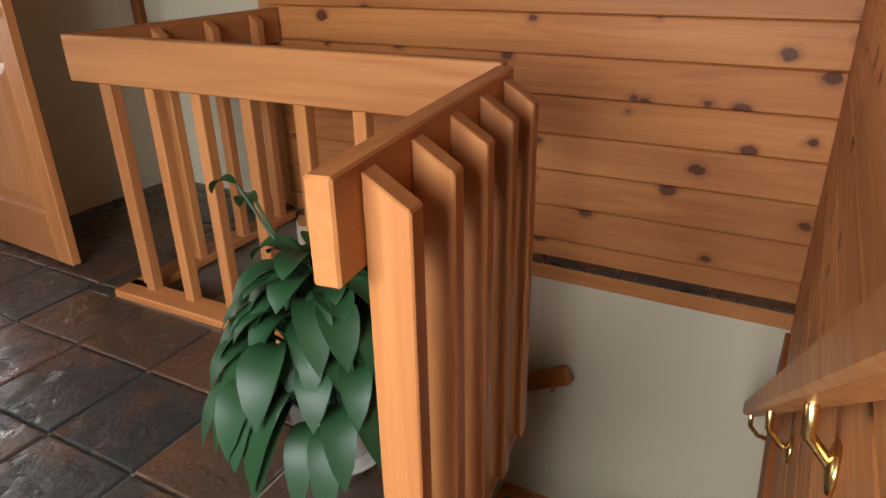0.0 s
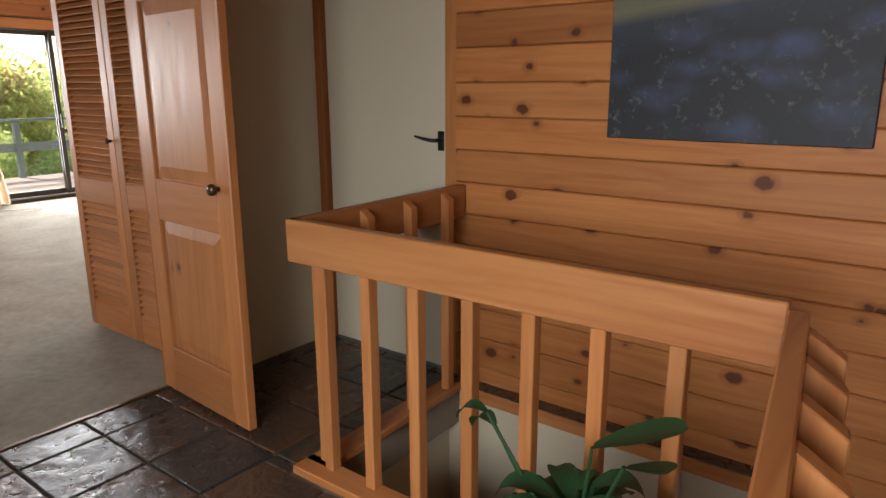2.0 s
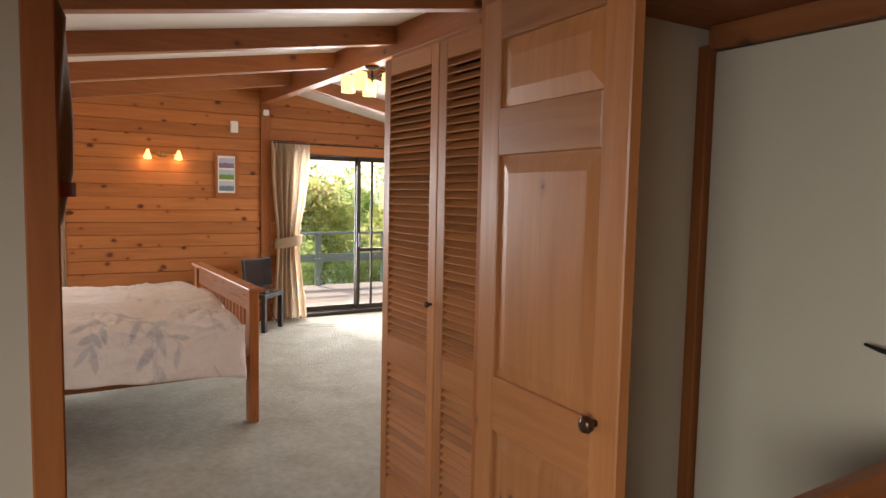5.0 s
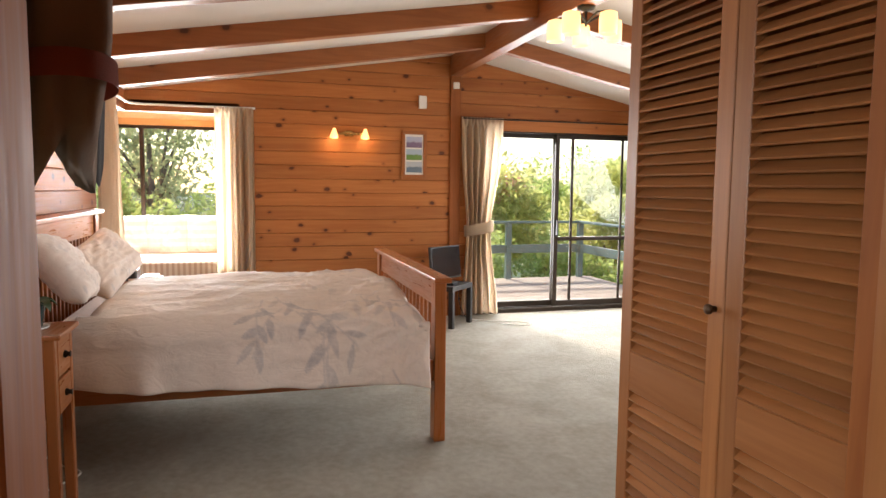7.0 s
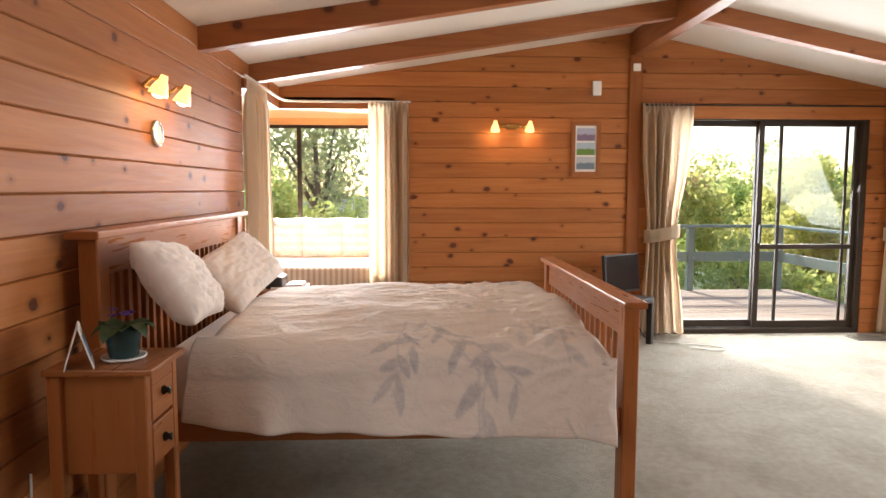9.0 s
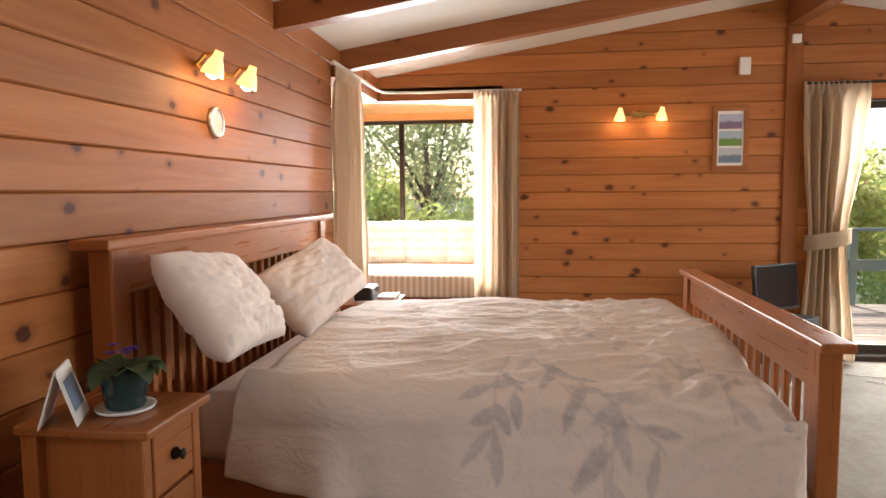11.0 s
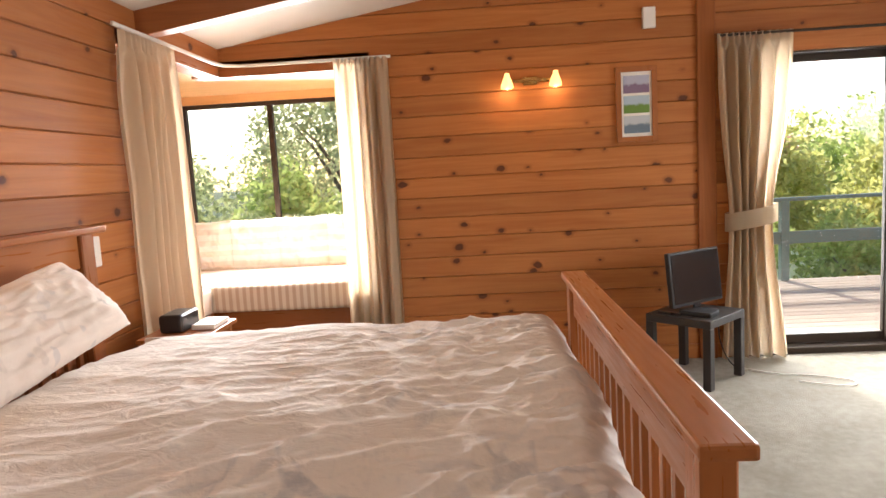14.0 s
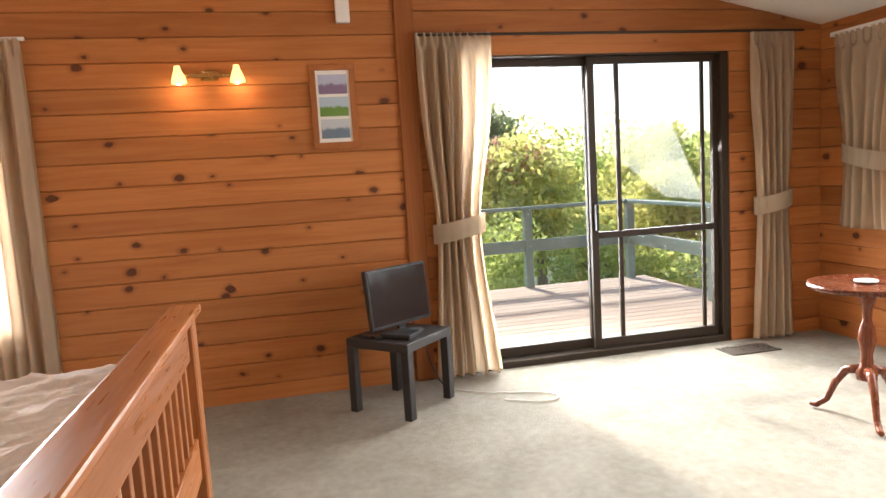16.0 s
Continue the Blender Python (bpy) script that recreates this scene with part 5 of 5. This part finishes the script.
def curtain(name, run, a0, a1, at, z0, z1, folds, depth, label, tie=None, gather=0.5, pull=0.0, seed=0):
    """A hanging curtain along x or y; tie: height of a tie-back, at which it narrows towards the pull side."""
    c = thing(name, ((a0 + a1) / 2, at, z0) if run == "x" else (at, (a0 + a1) / 2, z0), label, "curtain", "cream bedroom curtains")
    bm = bmesh.new()
    nu, nv = folds * 10, 60
    rows = []
    for j in range(nv + 1):
        z = z1 + (z0 - z1) * j / nv
        squeeze = 1.0
        if tie:
            k = math.exp(-((z - tie) / 0.55) ** 2) if z > tie else math.exp(-((z - tie) / 0.75) ** 2)
            squeeze = 1 - (1 - gather) * k
        mid = a0 + (a1 - a0) * (0.5 + pull * (1 - squeeze))
        row = []
        for i in range(nu + 1):
            u = i / nu
            ph = 2 * math.pi * folds * (u + 0.02 * math.sin(9 * u + seed))
            amp = depth * (0.55 + 0.45 * min(1, (z1 - z) / 0.3)) * (1 + 0.3 * math.sin(5 * u + z * 1.5 + seed))
            a = mid + (a1 - a0) * (u - 0.5) * squeeze
            o = amp * math.sin(ph) + 0.012 * noise.noise(Vector((u * 6, z * 2.5, seed)))
            if z1 - z < 0.09:
                o = amp * 0.5 * math.sin(ph * 2)
            row.append(bm.verts.new((a, at + o, z) if run == "x" else (at + o, a, z)))
        rows.append(row)
    for a, b in zip(rows, rows[1:]):
        for i in range(nu):
            bm.faces.new((a[i], a[i + 1], b[i + 1], b[i]))
    bmesh.ops.solidify(bm, geom=bm.faces[:], thickness=0.004)
    part("drape", bm, M_CURTAIN if run == "x" else M_CURTAIN_Y, c, "", True)
    if tie:
        w = (a1 - a0) * gather
        mid = a0 + (a1 - a0) * (0.5 + pull * (1 - gather))
        own = bmesh.new()
        n = 28
        rows = []
        for zz in (-0.06, 0.06):
            row = []
            for i in range(n):
                ang = 2 * math.pi * i / n
                p, q = mid + (w / 2 + 0.025) * math.cos(ang), (depth + 0.035) * math.sin(ang)
                row.append(own.verts.new((p, at + q, tie + zz - 0.04 * math.cos(ang)) if run == "x" else (at + q, p, tie + zz + 0.03 * math.cos(ang))))
            rows.append(row)
        for i in range(n):
            own.faces.new((rows[0][i], rows[0][(i + 1) % n], rows[1][(i + 1) % n], rows[1][i]))
        bmesh.ops.solidify(own, geom=own.faces[:], thickness=0.008)
        part("tie_back", own, M_CURTAIN, c, "cream fabric tie-back", True)


curtain("curtain", "x", -9.03, -8.45, YB + 0.09, 0.03, 2.17, 6, 0.035, "cream striped curtain hanging beside the window seat", seed=1)
curtain("curtain", "y", 1.31, 1.68, GX + 0.09, 0.03, 2.19, 5, 0.04, "cream striped curtain at the end of the window seat", seed=2)
curtain("curtain", "y", 3.85, 4.34, GX + 0.10, 0.02, 2.19, 6, 0.045, "cream curtain tied back beside the sliding door", tie=0.98, gather=0.6, pull=-0.15, seed=3)
curtain("curtain", "y", 6.20, 6.54, GX + 0.10, 0.02, 2.17, 5, 0.04, "cream curtain tied back beside the sliding door", tie=1.0, gather=0.72, seed=4)
curtain("curtain", "x", -9.68, -9.16, YR - 0.09, 0.80, 2.12, 5, 0.04, "short cream curtain tied back at the side window", tie=1.28, gather=0.6, seed=5)


def curtain_rails():
    r = thing("curtain_rail", (GX + 0.08, YB + 0.08, 2.19), "white curtain track bent round the corner opening", "curtain rail", "curtain rails")
    pts = [(-8.43, YB + 0.075, 2.19), (-9.62, YB + 0.075, 2.19), (-9.76, YB + 0.10, 2.19), (GX + 0.085, YB + 0.20, 2.19), (GX + 0.075, YB + 0.34, 2.19), (GX + 0.075, 1.70, 2.19)]
    part("track", tube(pts, 0.012, 8), M_PLASTIC, r, "", True)
    r = thing("curtain_rail", (GX + 0.08, 5.4, 2.19), "bronze curtain track above the sliding door", "curtain rail", "curtain rails")
    part("track", box(GX + 0.085, 3.86, 2.170, GX + 0.11, 6.62, 2.185, 0.003), M_ALU, r)
    r = thing("curtain_rail", (-8.2, YR - 0.07, 2.13), "white curtain track above the side window", "curtain rail", "curtain rails")
    part("track", box(-9.73, YR - 0.09, 2.11, -4.85, YR - 0.05, 2.14, 0.004), M_PLASTIC, r)


curtain_rails()

# ---- window seat ----


def window_seat():
    s = thing("window_seat", (-10.2, 0.6, 0), "built-in L-shaped timber window seat", "window seat")
    part("base", box(BX + 0.002, BY + 0.002, 0, -9.96, BAY_Y - 0.002, 0.46, 0.004), M_BED_Y, s)
    part("base", box(-9.96, BY + 0.002, 0, -8.69, 0.26, 0.46, 0.004), M_BED_X, s)
    c = thing("seat_cushion", (-10.2, 0.6, 0.46), "thick striped seat cushion on the window seat", "cushion", "seat cushions")
    part("cover", box(BX + 0.01, BY + 0.01, 0.462, -9.90, BAY_Y - 0.01, 0.655, 0.03, seg=3), M_SEAT, c, "", True)
    # thin slab over each cushion carries the painted brightness of its lit top
    part("top", box(BX + 0.02, BY + 0.02, 0.647, -9.93, BAY_Y - 0.03, 0.663, 0.006), M_SEAT_LIT, c, "cushion top coloured paler for window light")
    c = thing("seat_cushion", (-9.2, 0.0, 0.46), "thick striped seat cushion on the window seat", "cushion", "seat cushions")
    part("cover", box(-9.89, BY + 0.01, 0.462, -8.70, 0.29, 0.655, 0.03, seg=3), M_SEAT, c, "", True)
    part("top", box(-9.87, BY + 0.02, 0.647, -8.72, 0.26, 0.663, 0.006), M_SEAT_LIT, c, "cushion top coloured paler for window light")
    for i in range(4):
        y = -0.10 + i * 0.42
        pillow((-10.86, y, 0.855), (0, 0, 90), 0.45, 0.46, 0.17, 20.0 + i, M_SEATP, "striped back cushion leaning on the bay window", "back_cushion", "back cushions of the window seat")
        bpy.context.view_layer.update()
    for i in range(2):
        pillow((-10.35 + i * 0.5, BY + 0.13, 0.875), (0, 0, 180), 0.46, 0.46, 0.17, 30.0 + i, M_SEATP, "striped back cushion leaning on the bay window", "back_cushion", "back cushions of the window seat")


window_seat()

# ---- small table, laptop and tripod table ----


def side_table():
    cx, cy, h = -9.47, 3.585, 0.43
    t = thing("side_table", (cx, cy, 0), "low black-brown square side table by the gable wall", "table")
    m = pose(cx, cy, 0, 0, 0, 45)
    part("tabletop", moved(box(-0.215, -0.225, h - 0.05, 0.215, 0.225, h, 0.004), m), M_TABLE, t)
    for x in (-0.19, 0.19):
        for y in (-0.20, 0.20):
            part("leg", moved(box(x - 0.025, y - 0.025, 0, x + 0.025, y + 0.025, h - 0.05, 0.003), m), M_TABLE, t)
    s = thing("television", (cx, cy, h), "small flat black screen on a short stand", "television")
    k = pose(cx - 0.03, cy + 0.03, h, 0, 0, 124)
    part("base", moved(lathe([(0.12, 0.0), (0.12, 0.008), (0.04, 0.018), (0.02, 0.02)], (0, 0, 0), 28), k), M_BLACK, s, "", True)
    part("neck", moved(box(-0.03, 0.0, 0.015, 0.03, 0.02, 0.09, 0.004), k), M_BLACK, s)
    part("body", moved(box(-0.235, -0.012, 0.04, 0.235, 0.025, 0.385, 0.008, seg=2), k @ pose(0, 0, 0, -6)), M_BLACK, s)
    part("screen", moved(box(-0.22, -0.015, 0.062, 0.22, -0.0125, 0.37), k @ pose(0, 0, 0, -6)), M_SCREEN, s, "dark glossy screen")
    p = thing("disc_player", (cx + 0.08, cy + 0.06, h), "flat black disc player in front of the screen", "player")
    part("body", moved(box(-0.10, -0.065, 0, 0.10, 0.065, 0.028, 0.005), pose(cx + 0.11, cy - 0.01, h + 0.0005, 0, 0, 50)), M_BLACK, p)
    q = thing("remote_control", (cx + 0.1, cy - 0.12, h), "slim black remote control", "remote")
    part("body", moved(box(-0.08, -0.02, 0, 0.08, 0.02, 0.015, 0.004), pose(cx + 0.06, cy - 0.17, h + 0.0005, 0, 0, 45)), M_BLACK, q)


side_table()


def tripod_table():
    c = Vector((-8.36, 5.73, 0))
    t = thing("tripod_table", c, "mahogany tripod wine table with a round dished top", "table")
    part("tabletop", lathe([(0.20, 0.655), (0.255, 0.66), (0.265, 0.672), (0.262, 0.685), (0.245, 0.687), (0.235, 0.678), (0.001, 0.677)], c, 40), M_MAHOG, t, "", True)
    part("column", lathe([(0.045, 0.20), (0.05, 0.24), (0.03, 0.27), (0.026, 0.33), (0.042, 0.40), (0.034, 0.46), (0.02, 0.50), (0.022, 0.56), (0.035, 0.60), (0.045, 0.655)], c, 20), M_MAHOG, t, "", True)
    for k in range(3):
        a = 2 * math.pi * k / 3 - 0.55
        d = Vector((math.cos(a), math.sin(a), 0))
        pts = [c + d * r + Vector((0, 0, z)) for r, z in ((0.02, 0.25), (0.09, 0.235), (0.14, 0.16), (0.18, 0.06), (0.23, 0.02), (0.26, 0.022))]
        part("leg", tube(pts, [0.024, 0.022, 0.018, 0.015, 0.016, 0.012], 10), M_MAHOG, t, "", True)
    s = thing("saucer", c + Vector((0.02, -0.02, 0.678)), "small pale dish on the tripod table", "dish")
    part("bowl", lathe([(0.03, 0), (0.05, 0.006), (0.055, 0.014), (0.045, 0.009)], c + Vector((-0.03, 0.02, 0.6775)), 20), M_POTW, s, "", True)


tripod_table()

cables = [
    ("power_cable", [(-9.61, 3.9, 0.008), (-9.44, 4.05, 0.008), (-9.39, 4.3, 0.008), (-9.24, 4.5, 0.008), (-9.14, 4.35, 0.008), (-9.29, 4.15, 0.008)], "pale power cable curled on the carpet", M_CABLE),
    ("power_cable", [(-9.29, 3.70, 0.43), (-9.59, 3.75, 0.30), (-9.64, 3.85, 0.02), (-9.61, 3.9, 0.008)], "black cable hanging behind the side table", M_BLACK),
    ("lamp_cable", [(-6.0, 0.60, 0.008), (-6.2, 0.75, 0.008), (-6.35, 0.85, 0.008), (-6.45, 0.70, 0.008), (-6.6, 0.60, 0.008)], "white cable on the carpet under the bed", M_CABLE),
    ("lamp_cable", [(-5.72, 0.50, 0.48), (-5.68, 0.51, 0.12), (-5.62, 0.57, 0.008), (-5.55, 0.72, 0.008), (-5.35, 0.80, 0.008)], "white cable beside the bedside cabinet", M_CABLE),
]
for nm, pts, label, mat in cables:
    cu = bpy.data.curves.new(nm, "CURVE")
    cu.dimensions, cu.bevel_depth, cu.bevel_resolution, cu.resolution_u = "3D", 0.0045, 2, 8
    sp = cu.splines.new("NURBS")
    sp.points.add(len(pts) - 1)
    for q, p in zip(sp.points, pts):
        q.co = (*p, 1)
    sp.use_endpoint_u, sp.order_u = True, 3
    cu.materials.append(mat)
    tagged(new(nm, cu), label, "cable")



def floor_vent():
    v = thing("floor_vent", (-9.62, 6.03, 0), "grey slotted floor vent set in the carpet by the sliding door", "vent")
    part("frame", box(-9.73, 5.84, 0.0005, -9.53, 6.22, 0.006, 0.002), M_ALU, v)
    for k in range(11):
        part("slat", box(-9.715 + k * 0.0165, 5.86, 0.006, -9.708 + k * 0.0165, 6.20, 0.010), M_SILVER, v)


floor_vent()

# ---- outdoors ----
solid("ground", box(-400, -400, -3.2, -13.4, 400, -3.0), M_GROUND, "grassy ground falling away below the deck", "ground")


def deck():
    d = thing("deck", (-11.3, 5.4, -0.06), "weathered timber deck outside the sliding door", "deck", kind="structure")
    part("frame", box(-13.15, 2.9, -0.30, GX - 0.15, 7.25, -0.10), M_DECK, d)
    shared = mesh_of("plank", moved(box(-2.15, -0.066, -0.016, 2.15, 0.066, 0.016, 0.004), pose(0, 0, 0)), M_DECK)
    for i in range(22):
        ob = new("plank", shared)
        ob.parent = d
        ob.matrix_basis = pose(-13.06 + i * 0.141 + 11.3, 5.08 - 5.4, -0.02, 0, 0, 90)
    r = thing("deck_railing", (-13.05, 5.4, -0.06), "green-grey deck railing with top rail and wide mid board", "railing")
    x, ys = -13.05, 7.0
    part("top_rail", box(x - 0.05, 2.9, 0.85, x + 0.05, ys + 0.05, 0.89, 0.004), M_RAILPAINT, r)
    part("mid_board", box(x - 0.02, 2.9, 0.36, x + 0.02, ys + 0.05, 0.50, 0.004), M_RAILPAINT, r)
    part("top_rail", box(x + 0.05, ys - 0.05, 0.85, GX - 0.15, ys + 0.05, 0.89, 0.004), M_RAILPAINT, r)
    part("mid_board", box(x + 0.02, ys - 0.02, 0.36, GX - 0.15, ys + 0.02, 0.50, 0.004), M_RAILPAINT, r)
    for y in (2.95, 4.3, 5.7, ys):
        part("post", box(x - 0.045, y - 0.045, -0.064, x + 0.045, y + 0.045, 0.85, 0.004), M_RAILPAINT, r)
    for xx in (-11.4, -10.0):
        part("post", box(xx - 0.045, ys - 0.045, -0.064, xx + 0.045, ys + 0.045, 0.85, 0.004), M_RAILPAINT, r)


deck()


def leaf_cloud(center, radius, count, size, seed, squash=0.8, lumps=9):
    """Small folded leaves scattered in lumps, with gaps between them."""
    rnd = np.random.RandomState(seed)
    c = np.array(center)
    lump = rnd.normal(0, 1, (lumps, 3))
    lump /= np.linalg.norm(lump, axis=1)[:, None]
    lump *= radius * rnd.uniform(0.25, 0.85, (lumps, 1)) * np.array([1, 1, squash])
    lr = radius * rnd.uniform(0.18, 0.42, lumps)
    which = rnd.randint(0, lumps, count)
    off = rnd.normal(0, 1, (count, 3))
    off /= np.linalg.norm(off, axis=1)[:, None]
    off *= (rnd.uniform(0.15, 1, (count, 1)) ** 0.5) * lr[which][:, None]
    pos = c + lump[which] + off
    a = rnd.normal(0, 1, (count, 3))
    a /= np.linalg.norm(a, axis=1)[:, None]
    b = np.cross(a, rnd.normal(0, 1, (count, 3)))
    b /= np.linalg.norm(b, axis=1)[:, None]
    s = size * rnd.uniform(0.6, 1.4, (count, 1))
    verts = np.concatenate([pos - a * s, pos + b * s * 0.45, pos + a * s, pos - b * s * 0.45], axis=1).reshape(-1, 3)
    faces = np.arange(count * 4).reshape(-1, 4)
    return verts, faces, lump + c


def tree(name, base, height, radius, count, size, mat, seed, label, blossom=None, squash=0.85):
    t = thing(name, base, label, "tree", "trees beyond the deck")
    rnd = random.Random(seed)
    b = Vector(base)
    crown = b + Vector((0, 0, height - radius * 0.7))
    verts, faces, lumps = leaf_cloud(crown, radius, count, size, seed, squash, 26)
    part("trunk", tube([b, b + Vector((rnd.uniform(-.2, .2), rnd.uniform(-.2, .2), (crown.z - b.z) * 0.5)), crown], [0.16 + height * 0.012, 0.12, 0.05], 10), M_BARK, t, "", True)
    for p in lumps[:8]:
        q = Vector(p)
        st = b + (crown - b) * rnd.uniform(0.45, 0.8)
        part("limb", tube([st, (st + q) / 2 + Vector((0, 0, 0.15)), q], [0.055, 0.035, 0.012], 6), M_BARK, t, "", True)
    me = bpy.data.meshes.new("crown")
    me.from_pydata((verts - np.array(base)).tolist(), [], faces.tolist())
    me.materials.append(mat)
    ob = new("crown", me)
    ob.parent = t
    tagged(ob, "", "", "", "stuff")
    if blossom:
        v2, f2, _ = leaf_cloud(crown + Vector((0, 0, radius * 0.45)), radius * 0.5, count // 12, size * 0.8, seed + 50, squash, 9)
        me = bpy.data.meshes.new("blossom")
        me.from_pydata((v2 - np.array(base)).tolist(), [], f2.tolist())
        me.materials.append(blossom)
        ob = new("blossom", me)
        ob.parent = t
        tagged(ob, "pink blossom among the leaves", "", "", "stuff")


GZ = -3.0
TREES = [
    ((-17.5, 7.0, GZ), 4.9, 1.7, 10500, 0.07, M_TREE_C, 11, "yellow-green leafy garden tree with some blossom", M_PINK),
    ((-16.6, 9.8, GZ), 4.4, 1.6, 10000, 0.07, M_TREE_C, 12, "yellow-green leafy garden tree", None),
    ((-23.0, 7.6, GZ), 6.6, 1.9, 12000, 0.08, M_TREE_A, 13, "dark green tree behind the garden", None),
    ((-24.0, 5.0, GZ), 6.2, 2.0, 12000, 0.08, M_TREE_A, 24, "dark green tree behind the garden", None),
    ((-21.0, 13.0, GZ), 4.9, 2.2, 12000, 0.08, M_TREE_C, 14, "pale yellow-green leafy tree", None),
    ((-15.2, 5.6, GZ), 3.5, 1.3, 8500, 0.06, M_TREE_B, 15, "light green shrub below the deck", None),
    ((-15.4, 8.2, GZ), 3.3, 1.3, 8500, 0.06, M_TREE_B, 16, "light green shrub below the deck", None),
    ((-19.5, -0.6, GZ), 6.9, 2.1, 4300, 0.075, M_TREE_A, 17, "tall grey-green tree with an open crown", None),
    ((-21.5, 2.4, GZ), 7.4, 2.1, 5600, 0.075, M_TREE_A, 18, "tall grey-green tree with an open crown", None),
    ((-18.5, -4.2, GZ), 5.3, 2.1, 5200, 0.075, M_TREE_A, 19, "tall grey-green tree with an open crown", None),
    ((-15.8, 1.6, GZ), 4.5, 1.4, 8500, 0.06, M_TREE_B, 20, "light green shrub outside the bay", None),
    ((-15.4, -0.6, GZ), 4.3, 1.4, 8500, 0.06, M_TREE_B, 21, "light green shrub outside the bay", None),
    ((-25.0, 10.5, GZ), 5.2, 2.2, 12000, 0.09, M_TREE_B, 22, "light green leafy tree", None),
    ((-14.9, -3.2, GZ), 4.3, 1.5, 8000, 0.06, M_TREE_B, 23, "light green shrub outside the bay", None),
    ((-19.5, 11.2, GZ), 4.6, 1.8, 8000, 0.08, M_TREE_C, 26, "pale yellow-green leafy tree", None),
    ((-28.0, 14.5, GZ), 5.6, 2.6, 8000, 0.10, M_TREE_B, 27, "light green leafy tree", None),
    ((-30.0, 18.5, GZ), 5.8, 2.8, 8000, 0.11, M_TREE_B, 28, "light green leafy tree", None),
    ((-23.5, -2.5, GZ), 6.0, 2.4, 5000, 0.085, M_TREE_A, 25, "tall grey-green tree with an open crown", None),
]
for base, h, r, n, s, mat, seed, label, bl in TREES:
    tree("tree", base, h, r, n, s, mat, seed, label, bl)

# ---- boards and tiles ----
clad(wall_gable, GX - 0.002, 90, YB, YR, -0.040, 2.95, [(YB - 0.2, BAY_Y, -0.2, BAY_Z + 0.1), (SD[0], SD[1], -0.2, SD[3]), (RIDGE_Y - 0.06, RIDGE_Y + 0.06, -0.2, 2.63)], under_roof, 0.14)
clad(wall_bed, YB + 0.002, 180, GX, PX0, -0.127, 2.42, [(GX - 0.1, BAY_X, -0.2, BAY_Z + 0.1), BWIN], None, 0.137)
clad(wall_far, YR - 0.002, 0, GX, PX0, -0.03, 2.42, [SW], None, 0.1385)
clad(wall_hall, YP + 0.002, 0, -2.65, XR, -0.068, 2.42, [], None, 0.146, M_BOARD_HALL)
clad(wall_stair, XR + 0.002, -90, 1.05, YP, -0.068, 2.42, [], None, 0.146, M_BOARD_HALL)

TILE, GAP = 0.334, 0.011
tile_mesh = {}


def tile(x0, y0, x1, y1):
    key = (round(x1 - x0, 3), round(y1 - y0, 3))
    if key not in tile_mesh:
        bm = box(0, 0, -0.012, key[0], key[1], 0.0)
        bmesh.ops.bevel(bm, geom=[e for e in bm.edges if all(v.co.z > -0.001 for v in e.verts)], offset=0.004, segments=1, affect="EDGES")
        tile_mesh[key] = mesh_of("tile", bm, M_SLATE)
    ob = new("tile", tile_mesh[key])
    ob.parent = hall_floor
    ob.location = (x0, y0, 0.0)


for i in range(-5, 14):
    for j in range(-10, 6):
        x0, y0 = -2.444 + i * TILE + GAP / 2, 2.243 + j * TILE * 0.97 + GAP / 2
        x1, y1 = x0 + TILE - GAP, y0 + TILE * 0.97 - GAP
        x0, x1, y0, y1 = max(x0, PX0 + 0.06), min(x1, XR - 0.001 if y0 > 0.9 else 1.75), max(y0, YS + 0.001), min(y1, YP - 0.002)
        if x1 - x0 < 0.03 or y1 - y0 < 0.03:
            continue
        if y0 > 2.51:
            x1 = min(x1, -2.64)
        elif y1 > 2.51 and x1 > -2.64:
            if x0 < -2.68:
                tile(x0, 2.5125, -2.64, y1)
            y1 = 2.512
        if y0 > 1.51:
            x1 = min(x1, -1.125)
        elif y1 > 1.51 and x1 > -1.125:
            y1 = 1.515
        if x1 - x0 > 0.03 and y1 - y0 > 0.03:
            tile(x0, y0, x1, y1)
